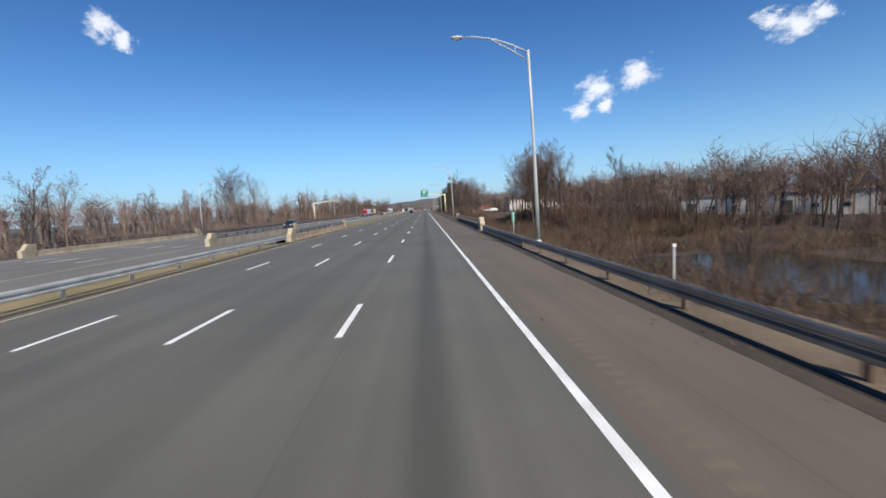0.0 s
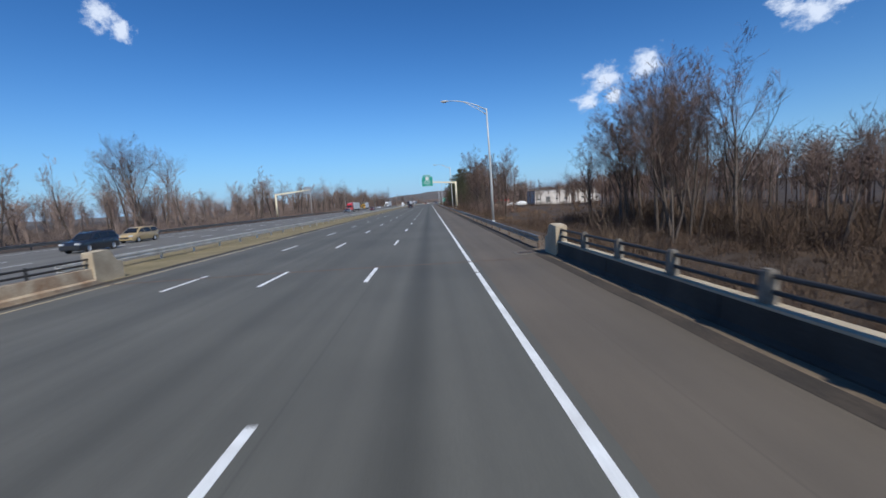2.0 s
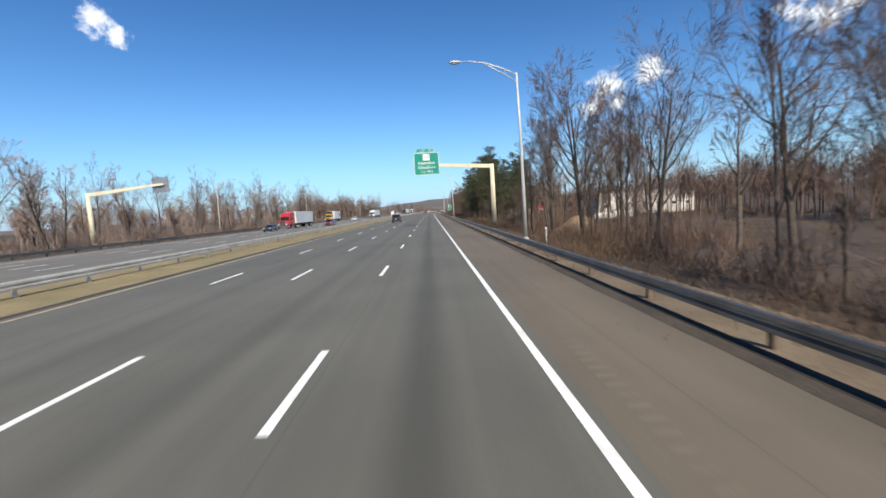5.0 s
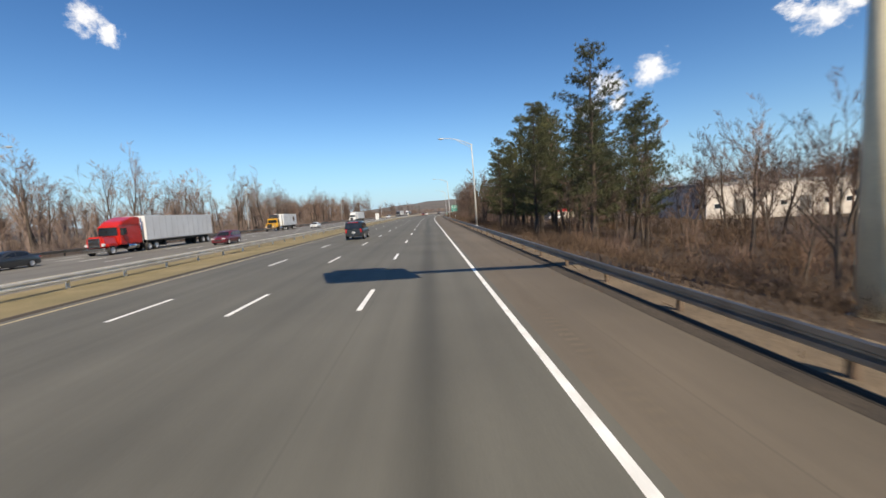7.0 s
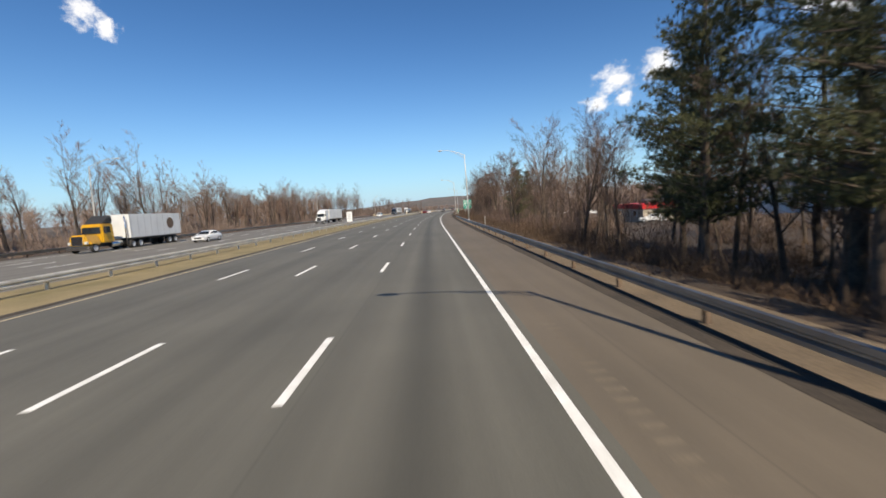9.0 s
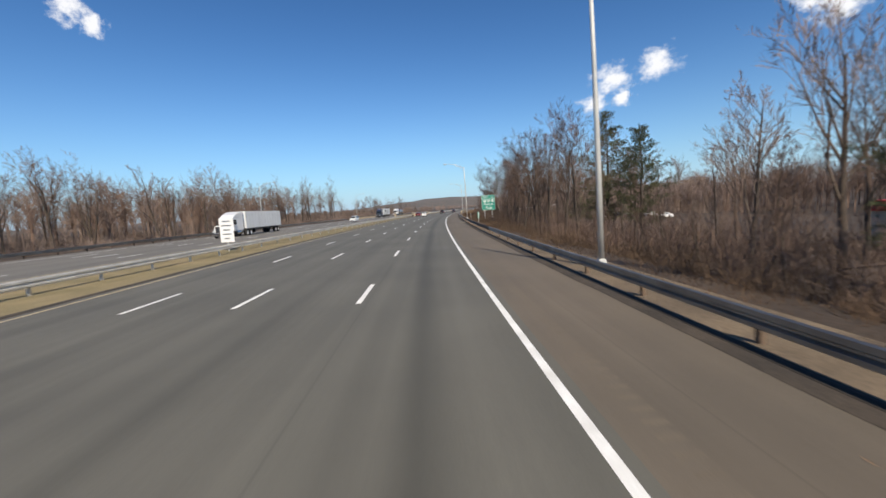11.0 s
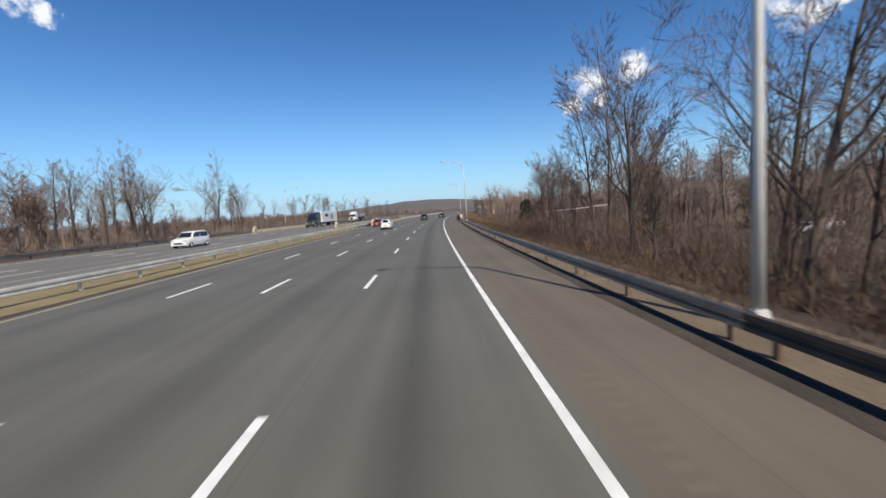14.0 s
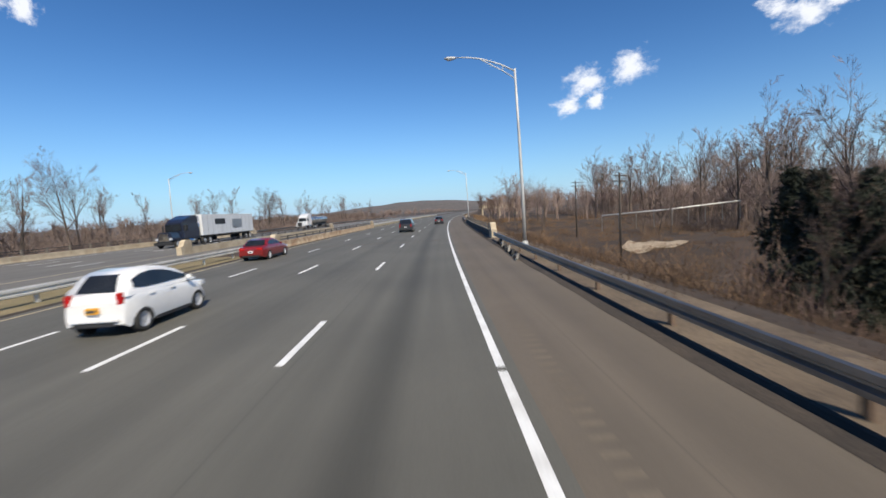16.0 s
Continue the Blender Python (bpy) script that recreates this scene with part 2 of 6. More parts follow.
def tube(bm, points, radii, sides=10, cap=True):
    """Adds a round tube through the points."""
    rings = []
    pts = [Vector(p) for p in points]
    if not hasattr(radii, "__len__"):
        radii = [radii] * len(pts)
    for i, p in enumerate(pts):
        d = (pts[min(i + 1, len(pts) - 1)] - pts[max(i - 1, 0)]).normalized()
        u = d.orthogonal().normalized() if not rings else (rings[-1][1] - d * rings[-1][1].dot(d)).normalized()
        w = d.cross(u)
        rings.append(([bm.verts.new(p + (u * math.cos(a) + w * math.sin(a)) * radii[i]) for a in (2 * math.pi * k / sides for k in range(sides))], u))
    for (r0, _), (r1, _) in zip(rings, rings[1:]):
        for k in range(sides):
            f = bm.faces.new((r0[k], r0[(k + 1) % sides], r1[(k + 1) % sides], r1[k]))
            f.smooth = True
    if cap:
        bm.faces.new(rings[0][0][::-1])
        bm.faces.new(rings[-1][0])
    return bm


def sweep(name, section, s0, s1, offset, material, step=3.0, closed=True, lift=0.0):
    """A section (metres across, metres up) drawn along the road at offset(s)."""
    n = max(2, int((s1 - s0) / step) + 1)
    verts, faces, k = [], [], len(section)
    for i in range(n):
        s = s0 + (s1 - s0) * i / (n - 1)
        o = offset(s) if callable(offset) else offset
        base = surface(o) + lift
        verts += [road(s, o + a, base + z) for a, z in section]
    for i in range(n - 1):
        for j in range(k if closed else k - 1):
            a, b = i * k + j, i * k + (j + 1) % k
            faces.append((a, b, b + k, a + k))
    if closed:
        faces.append(tuple(range(k))[::-1])
        faces.append(tuple((n - 1) * k + j for j in range(k)))
    return mesh_of(name, verts, faces, material)


def sheet(name, s_list, d_list, height, material, category, label):
    """A strip of ground or pavement over the road's own grid."""
    verts, uv, faces, k = [], [], [], len(d_list)
    for s in s_list:
        for d in d_list:
            c = max(-400.0, min(400.0, d))
            p = road(s, c, height(s, d))
            p.x += d - c
            verts.append(p)
            uv.append((d, s))
    for i in range(len(s_list) - 1):
        for j in range(k - 1):
            a = i * k + j
            faces.append((a, a + 1, a + k + 1, a + k))
    ob = new(name, mesh_of(name, verts, faces, material, uv, smooth=True))
    return tagged(ob, label, category, kind="structure")

# ---- ground and pavement ----
LINES = (-3.86, -7.58, -11.10)      # lane lines
LEFT_EDGE, PERIOD, FIRST = -14.60, 12.192, 8.86
BRIDGES = ((42.0, 74.5), (476.0, 528.0))


def ramp(x, points):
    """Straight runs between (x, value) points."""
    if x <= points[0][0]:
        return points[0][1]
    for (a, u), (b, v) in zip(points, points[1:]):
        if x <= b:
            return u + (v - u) * (x - a) / (b - a)
    return points[-1][1]


def median_rail(s):
    return ramp(s, [(40, -15.9), (80, -19.2), (300, -19.2), (400, -17.4), (470, -16.6)])


def low_ground(s):
    return ramp(s, [(-40, -2.6), (4, -4.0), (44, -4.7), (74, -4.7), (100, -3.3), (150, -1.9), (200, -2.0), (325, -2.0), (360, -3.3), (405, -3.2), (450, -2.9), (478, -5.2), (526, -5.2), (562, -2.4)])


def relief(s, d):
    return noise.noise(Vector((s * 0.035, d * 0.05, 0.3))) * 0.7 + noise.noise(Vector((s * 0.15, d * 0.2, 1.7))) * 0.25


def ground_height(s, d):
    under = -0.06
    gap = any(a + 4 < s < b - 4 for a, b in BRIDGES)
    if -43.5 <= d <= 4.4:
        if gap and -24.0 < d < -15.5:
            return -4.0
        return surface(d) + under - (0.5 if gap else 0.0)
    if d < -43.5:
        far = min(1.0, (-43.5 - d) / 15)
        return surface(d) + under - 0.35 * far + 0.6 * relief(s, d) * far
    low = low_ground(s)
    low += (max(low, -3.3) - low) * min(1.0, max(0.0, (d - 26) / 20))
    if d < 5.8 and not gap:
        return -0.11
    t = min(1.0, max(0.0, (d - (3.6 if gap else 5.8)) / (1.5 if gap else 8.0)))
    t = t * t * (3 - 2 * t)
    return -0.11 * (1 - t) + t * (low + relief(s, d) + ramp(d, [(20, 0), (90, -0.9), (160, -1.0), (400, 2), (3000, 24)]))


S_GROUND = [-900, -400, -200, -120] + list(range(-80, 700, 4)) + [720, 760, 820, 900, 1050, 1300, 1700, 2300, 3200]
D_GROUND = [-3000, -1200, -600, -350, -220, -150, -110, -85, -70, -60, -52, -46, -43.6, -43.4, -36, -30, -22.6, -22.4, -21, -19, -15.6, -15.4,
            -8, 0, 3.5, 4.3, 4.5, 5.2, 6.2, 7.2, 8.4, 9.8, 11.4, 13, 15, 18, 22, 27, 33, 40, 50, 62, 78, 95, 120, 160, 220, 320, 500, 900, 1600, 3000]
ground = sheet("ground", S_GROUND, D_GROUND, ground_height, M_SOIL, "ground", "bare brown winter ground with leaf litter beside the highway")
S_ROAD = [-200, -120] + list(range(-60, 700, 5)) + [740, 800, 900, 1050]
road_sheet = sheet("road", S_ROAD, [-15.3, -13, -11, -9, -7, -5, -3, -1, 0.25], lambda s, d: surface(d), M_ROAD, "road", "four-lane grey asphalt carriageway with dark oiled lane middles")
shoulder = sheet("shoulder", S_ROAD, [0.25, 1.2, 2.2, 3.15], lambda s, d: surface(d), M_SHOULDER, "shoulder", "brownish asphalt hard shoulder beside the guard rail")
verge = sheet("gravel_verge", S_ROAD, [3.15, 3.6, 4.4, 5.6], lambda s, d: ramp(d, [(3.15, -0.045), (3.6, 0.02), (4.4, 0.0), (5.6, -0.06)]) + 0.02 * math.sin(s * 1.3 + d * 7), 
              shader("sandy_verge", (0.165, 0.124, 0.082), (0.098, 0.073, 0.050), scale=0.5, rough=0.95, bump=0.7, fine=12, spread=0.3), "verge", "sandy brown verge under the guard rail")
far_road = sheet("far_road", S_ROAD, [-43.2, -40, -36, -32, -28, -24, -21.0], lambda s, d: surface(d), M_FAR_ROAD, "road", "pale worn asphalt carriageway of the opposite direction")


def grass_height(s, d):
    return surface(d) + 0.05 * math.sin((d + 15.3) / 5.7 * math.pi) + 0.03 * noise.noise(Vector((s * 0.6, d * 1.4, 0)))


S_GRASS = [s for s in range(74, 477, 4)]
median = sheet("median_grass", S_GRASS, [-21.0, -20, -19, -18, -17, -16, -15.3], grass_height, M_STRAW, "grass", "straw-coloured mown grass median strip")
sheet("median_grass", list(range(-80, 43, 4)) + [42], [-21.0, -19.5, -18, -16.5, -15.3], grass_height, M_STRAW, "grass", "straw-coloured grass strip under the median rail")
sheet("median_grass", list(range(528, 700, 4)), [-21.0, -19.5, -18, -16.5, -15.3], grass_height, M_STRAW, "grass", "straw-coloured grass strip past the second bridge")
water = sheet("creek_water", [8, 14, 20, 26, 32, 38, 44], [14.0, 19, 24, 29, 36], lambda s, d: -4.15,
              shader("dark_water", (0.02, 0.022, 0.022), (0.03, 0.028, 0.022), scale=0.3, rough=0.06, fine=3, bump=0.15), "water", "dark still creek water below the bridge")

# grit ridge whose dark colour also paints in the guard rail's shadow
verts, faces = [], []
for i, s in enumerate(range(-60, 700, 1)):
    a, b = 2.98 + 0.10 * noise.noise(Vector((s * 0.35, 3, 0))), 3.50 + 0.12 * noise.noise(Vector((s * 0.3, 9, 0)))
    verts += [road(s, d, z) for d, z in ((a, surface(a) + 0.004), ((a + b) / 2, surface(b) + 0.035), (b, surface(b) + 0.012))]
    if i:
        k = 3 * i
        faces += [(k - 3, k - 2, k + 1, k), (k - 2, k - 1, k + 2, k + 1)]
tagged(new("gutter_dirt", mesh_of("gutter_dirt", verts, faces, shader("shade_dark_grit", (0.060, 0.046, 0.034), (0.035, 0.028, 0.022), scale=0.7, rough=0.95, bump=0.7, fine=18, spread=0.4), smooth=True)),
       "ridge of grit along the pavement's edge, darkened for the rail's shadow", "dirt", kind="stuff")

# median edge: plain dark grit in the same material
verts, faces = [], []
for i, s in enumerate(range(-60, 700, 1)):
    a, b = -15.42 + 0.08 * noise.noise(Vector((s * 0.35, 13, 0))), -15.02 + 0.10 * noise.noise(Vector((s * 0.3, 19, 0)))
    verts += [road(s, d, surface(d) + z) for d, z in ((a, 0.02), ((a + b) / 2, 0.045), (b, 0.005))]
    if i:
        k = 3 * i
        faces += [(k - 3, k, k + 1, k - 2), (k - 2, k + 1, k + 2, k - 1)]
tagged(new("gutter_dirt", mesh_of("gutter_dirt", verts, faces, bpy.data.materials["shade_dark_grit"], smooth=True)),
       "line of dark grit along the median edge", "dirt", kind="stuff")

# painted lines
EDGE_LINE = [(-0.075, 0.004), (0.075, 0.004)]
BREAKS = (35.7, 38.3, 42.7, 70.4, 379.6, 380.8, 382.0, 447.0)
for a, b in zip((-60.0,) + BREAKS, BREAKS + (700.0,)):
    part("edge_line", sweep("edge_line", EDGE_LINE, a + 0.09, b - 0.09, 0.0, M_PAINT, closed=False), None, road_sheet, "solid white edge line, broken where worn")
part("edge_line", sweep("edge_line", [(-0.06, 0.004), (0.06, 0.004)], -60, 700, LEFT_EDGE, M_YELLOW, closed=False), None, road_sheet, "faded yellow edge line")
part("edge_line", sweep("edge_line", EDGE_LINE, -60, 700, -25.2, M_YELLOW, closed=False), None, far_road, "faded yellow edge line")
part("edge_line", sweep("edge_line", EDGE_LINE, -60, 700, -40.0, M_PAINT, closed=False), None, far_road, "solid white edge line")
bm = box(bmesh.new(), -0.075, 0.075, 0, 3.05, -0.01, 0.005)
dash_mesh = bpy.data.meshes.new("lane_dash")
bm.to_mesh(dash_mesh)
bm.free()
dash_mesh.materials.append(M_PAINT)
for lines, parent in ((LINES, road_sheet), ((-28.9, -32.6, -36.3), far_road)):
    for k, d in enumerate(lines):
        for i in range(-5, 52):
            s = FIRST + i * PERIOD + (0.35 * k if parent is road_sheet else 2.0 * k)
            dash = part("lane_dash", dash_mesh, None, parent)
            dash.matrix_world = on_road(s, d, surface(d))

# expansion joints of the bridges
for a, b in BRIDGES:
    for s in (a + 1.5, b - 1.5):
        for parent, d0, d1 in ((road_sheet, -15.3, 3.1), (far_road, -42.6, -24.6)):
            n = 8
            v_ = [road(s + y, d0 + (d1 - d0) * i / n, surface(d0 + (d1 - d0) * i / n) + 0.006) for i in range(n + 1) for y in (-0.11, 0.11)]
            part("expansion_joint", mesh_of("expansion_joint", v_, [(2 * i, 2 * i + 2, 2 * i + 3, 2 * i + 1) for i in range(n)], M_RUST), None, parent, "dark steel expansion joint")

# rumble strip: shallow bars cut in the shoulder
verts, faces = [], []
for i in range(1900):
    s = -40 + i * 0.32
    if any(a - 2 < s < b + 2 for a, b in BRIDGES):
        continue
    k = len(verts)
    verts += [road(s + y, x, surface(x) + 0.003) for x, y in ((0.62, 0), (0.92, 0), (0.92, 0.10), (0.62, 0.10))]
    faces.append((k, k + 1, k + 2, k + 3))
tagged(part("rumble_strip", mesh_of("rumble_strip", verts, faces, shader("worn_groove", (0.165, 0.134, 0.098), (0.122, 0.099, 0.073), scale=0.6, rough=0.85)), None, shoulder, "row of shallow rumble bars"), kind="stuff")

# ---- guard rails ----
BEAM = [(x, z - 0.09) for x, z in ((0, 0.42), (0.07, 0.46), (0.07, 0.52), (0.0, 0.56), (0.0, 0.61), (0.07, 0.65), (0.07, 0.732), (0.03, 0.752), (0.04, 0.760), (0.085, 0.737), (0.085, 0.645),
        (0.014, 0.605), (0.014, 0.565), (0.085, 0.525), (0.085, 0.455), (0.012, 0.415))]
bm = bmesh.new()
for a in ((-0.05, 0.05, -0.06, -0.05), (-0.05, 0.05, 0.05, 0.06), (-0.006, 0.006, -0.05, 0.05)):
    box(bm, *a, -0.3, 0.63)
post_mesh = bpy.data.meshes.new("post")
bm.to_mesh(post_mesh)
bm.free()
post_mesh.materials.append(M_RUST)
bright_post = post_mesh.copy()
bright_post.materials[0] = M_BRIGHT


def guard_rail(s0, s1, offset, face, label, spacing=3.81, both=False, steel=M_STEEL):
    """A steel W-beam on posts; face 1: its ribs look left, -1: right."""
    rail = thing("guard_rail", label, "guard rail", "guard rails along the highway", kind="structure")
    off = offset if callable(offset) else (lambda s: offset)
    for side in ((face, -face) if both else (face,)):
        part("beam", sweep("beam", [(-side * (x + 0.06), z) for x, z in BEAM][::side], s0, s1, off, steel), None, rail, "ribbed weathered steel beam" if steel is M_WEATHERED else "ribbed galvanised steel beam")
    n = int((s1 - s0) / spacing)
    for i in range(n + 1):
        s = s0 + 0.4 + i * spacing
        p = part("post", bright_post if steel is M_BRIGHT else post_mesh, None, rail)
        p.matrix_world = on_road(s, off(s), surface(off(s)))
    return rail


# berm under the rail; its black colour includes painted shadow
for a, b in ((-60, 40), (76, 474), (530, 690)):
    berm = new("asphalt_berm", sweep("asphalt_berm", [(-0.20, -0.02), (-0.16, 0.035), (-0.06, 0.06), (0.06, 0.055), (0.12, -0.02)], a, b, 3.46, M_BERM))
    tagged(berm, "low asphalt berm with leaf dirt along the shoulder, blackened for the rail's shadow", "kerb", kind="structure")
guard_rail(-60, 40.5, 3.66, 1, "grey galvanised steel guard rail on rusty posts beside the shoulder")
near_rail = guard_rail(24.0, 40.5, 3.66, 1, "lower rub rail with close posts before the bridge", spacing=1.9)
for o in list(near_rail.children):
    o.location.z += -0.22 if o.name.startswith("beam") else 0.10
guard_rail(75.5, 340.5, 3.66, 1, "long grey galvanised steel guard rail on rusty posts beside the shoulder")
guard_rail(340.5, 391.0, 3.66, 1, "brown weathering steel guard rail on rusty posts beside the shoulder", steel=M_WEATHERED)
guard_rail(391.0, 474.5, 3.66, 1, "clean grey galvanised steel guard rail before the second bridge")
guard_rail(529.5, 690, 3.66, 1, "grey galvanised steel guard rail past the second bridge")
guard_rail(-60, 43.0, median_rail, -1, "pale steel guard rail along the median", both=True, steel=M_BRIGHT)
guard_rail(75.5, 474.5, median_rail, -1, "long pale steel guard rail along the grass median", both=True, steel=M_BRIGHT)
guard_rail(529.5, 690, median_rail, -1, "pale steel guard rail along the far median", both=True, steel=M_BRIGHT)
guard_rail(-60, 40, -43.9, -1, "weathered steel guard rail on the far side of the opposite road")
guard_rail(78, 472, -43.9, -1, "weathered steel guard rail on the far side of the opposite road")
guard_rail(532, 690, -43.9, -1, "weathered steel guard rail on the far side of the opposite road")

# ---- bridge parapets ----


def parapet(s0, s1, d, side, label, stone=M_CONCRETE, slim=False):
    """A concrete kerb wall with stub posts and two steel rails, closed by sloped end blocks; side 1: traffic on its left."""
    p = thing("bridge_parapet", label, "parapet", "bridge parapets", kind="structure")
    a = -side
    wall = [(a * 0.24, -0.5), (a * 0.24, 0.10), (a * 0.17, 0.18), (a * 0.15, 0.62), (a * -0.15, 0.64), (a * -0.15, -0.9)]
    seam = 5.2
    n = round((s1 - s0 - 3) / seam)
    for i in range(n):
        u = s0 + 1.5 + (s1 - s0 - 3) * i / n
        v = s0 + 1.5 + (s1 - s0 - 3) * (i + 1) / n - 0.03
        part("wall_panel", sweep("wall_panel", wall[::side], u, v, d, stone, step=5.2), None, p)
    # pale strip colours the dark wall's top as if sunlit
    if stone is M_STAINED_SHADED:
        part("coping", sweep("coping", [(a * 0.165, 0.61), (a * 0.165, 0.655), (a * -0.165, 0.66), (a * -0.165, 0.60)][::side], s0 + 1.5, s1 - 1.5, d, M_CONCRETE), None, p, "pale top edge, coloured as sunlit")
    bm = bmesh.new()
    if slim:
        box(bm, -0.05, 0.05, -0.035, 0.035, 0.60, 1.10, bevel=0.008)
    else:
        box(bm, -0.11, 0.11, -0.13, 0.13, 0.60, 1.22, bevel=0.03, taper=(0.8, 0.85))
    stub = bpy.data.meshes.new("stub_post")
    bm.to_mesh(stub)
    bm.free()
    stub.materials.append(M_DARKSTEEL if slim else M_GREYSTONE)
    count = int((s1 - s0 - 3) / 2.6)
    for i in range(count + 1):
        s = s0 + 1.6 + (s1 - s0 - 3.2) * i / count
        o = part("stub_post", stub, None, p)
        o.matrix_world = on_road(s, d, surface(d))
    for z in ((0.80, 1.02) if slim else (0.86, 1.12)):
        ring = [(0.045 * math.cos(k * math.pi / 4), z + 0.045 * math.sin(k * math.pi / 4)) for k in range(8)]
        part("rail", sweep("rail", ring, s0 + 1.2, s1 - 1.2, d, M_DARKSTEEL), None, p, "round steel rail")
    for s, turn in ((s0, 0), (s1, 180)):
        bm = bmesh.new()
        prof = [(0.0, -0.5), (1.7, -0.5), (1.7, 1.30), (0.9, 1.36), (0.62, 1.25), (0.45, 0.95), (0.30, 0.80), (0.0, 0.74)]
        lo = [bm.verts.new((-0.24, y, z)) for y, z in prof]
        hi = [bm.verts.new((0.24, y, z)) for y, z in prof]
        bm.faces.new(lo)
        bm.faces.new(hi[::-1])
        for k in range(len(prof)):
            j = (k + 1) % len(prof)
            bm.faces.new((lo[k], hi[k], hi[j], lo[j]))
        bmesh.ops.recalc_face_normals(bm, faces=bm.faces)
        bmesh.ops.bevel(bm, geom=list(bm.edges), offset=0.025, segments=1, affect="EDGES")
        o = part("end_block", bm, M_CONCRETE, p, "sloped concrete end block")
        o.matrix_world = on_road(s, d, surface(d), turn)
    return p


for a, b in BRIDGES:
    parapet(a, b, 3.80, 1, "stained concrete bridge parapet, darkened for shade, with steel rails beside the shoulder", M_STAINED_SHADED)
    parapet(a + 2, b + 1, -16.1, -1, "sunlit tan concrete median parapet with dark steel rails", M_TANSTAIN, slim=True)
    parapet(a + 2, b, -24.4, 1, "concrete median parapet of the opposite bridge", slim=True)
    parapet(a + 2, b + 4, -43.0, -1, "concrete parapet on the far side of the opposite bridge")
    for nm, x0, x1 in (("bridge_deck", -16.4, 4.1), ("far_bridge_deck", -43.9, -24.2)):
        ob = new(nm, sweep(nm, [(0, -0.10), (x1 - x0, -0.10), (x1 - x0, -1.0), (0, -1.0)], a, b, x0, M_CONCRETE, step=8))
        tagged(ob, "concrete bridge deck under the asphalt", "bridge deck", kind="structure")

# ---- trees and brush ----
M_THICKET = shader("thicket_stems", (0.215, 0.158, 0.128), (0.110, 0.082, 0.068), scale=0.08, rough=0.95, fine=1.5, spread=0.3)
M_REED = shader("dry_reeds", (0.17, 0.112, 0.068), (0.085, 0.058, 0.038), scale=0.4, rough=0.95, fine=3, spread=0.3)
M_WEEDS = shader("dry_weeds", (0.24, 0.145, 0.075), (0.12, 0.076, 0.044), scale=0.3, rough=0.95, fine=3, spread=0.3)
rng = np.random.default_rng(7)


def clearing(s, d):
    """Open ground between the road and the buildings."""
    if 106 < s < 205 and 0.27 < (d + 1.7) / (s - 83) < 0.47:
        return True
    if 284 < s < 346 and 0.46 < (d + 1.7) / (s - 247) < 0.66:
        return True
    return 186 < s < 222 and d > 10 and 0.72 < (d + 1.8) / (s - 176) < 1.25



def tubes_mesh(name, segs, sides, material):
    """Many straight tapered tubes (x, y, z, x, y, z, r, r) as one mesh; with two sides each is one thin blade."""
    a = np.asarray(segs, dtype=np.float64)
    p, q, r0, r1 = a[:, 0:3], a[:, 3:6], a[:, 6:7], a[:, 7:8]
    d = q - p
    d /= np.linalg.norm(d, axis=1, keepdims=True) + 1e-9
    ref = np.where(np.abs(d[:, 2:3]) > 0.9, [[1.0, 0, 0]], [[0, 0, 1.0]])
    u = np.cross(d, ref)
    u /= np.linalg.norm(u, axis=1, keepdims=True)
    w = np.cross(d, u)
    n = len(a)
    if sides == 2:
        spin = np.linspace(0, 40, n)[:, None]
        u = u * np.cos(spin) + w * np.sin(spin)
        verts = np.stack([p - u * r0 * 1.3, p + u * r0 * 1.3, q], 1).reshape(-1, 3)
        faces = np.arange(3 * n).reshape(n, 3)
    else:
        ang = np.arange(sides) * 2 * np.pi / sides
        ring = [u * np.cos(t) + w * np.sin(t) for t in ang]
        verts = np.stack([p + g * r0 for g in ring] + [q + g * r1 for g in ring], 1).reshape(-1, 3)
        base = np.arange(n)[:, None, None] * 2 * sides
        k = np.arange(sides)
        quad = np.stack([k, (k + 1) % sides, (k + 1) % sides + sides, k + sides], 1)[None]
        faces = (base + quad).reshape(-1, 4)
    me = bpy.data.meshes.new(name)
    me.vertices.add(len(verts))
    me.vertices.foreach_set("co", verts.astype(np.float32).ravel())
    me.loops.add(faces.size)
    me.loops.foreach_set("vertex_index", faces.astype(np.int32).ravel())
    me.polygons.add(len(faces))
    me.polygons.foreach_set("loop_start", np.arange(0, faces.size, faces.shape[1], dtype=np.int32))
    me.polygons.foreach_set("use_smooth", np.ones(len(faces), dtype=bool))
    me.materials.append(material)
    me.update(calc_edges=True)
    return me


FINE = 0.0065


def unit(v):
    return v / (np.linalg.norm(v) + 1e-9)


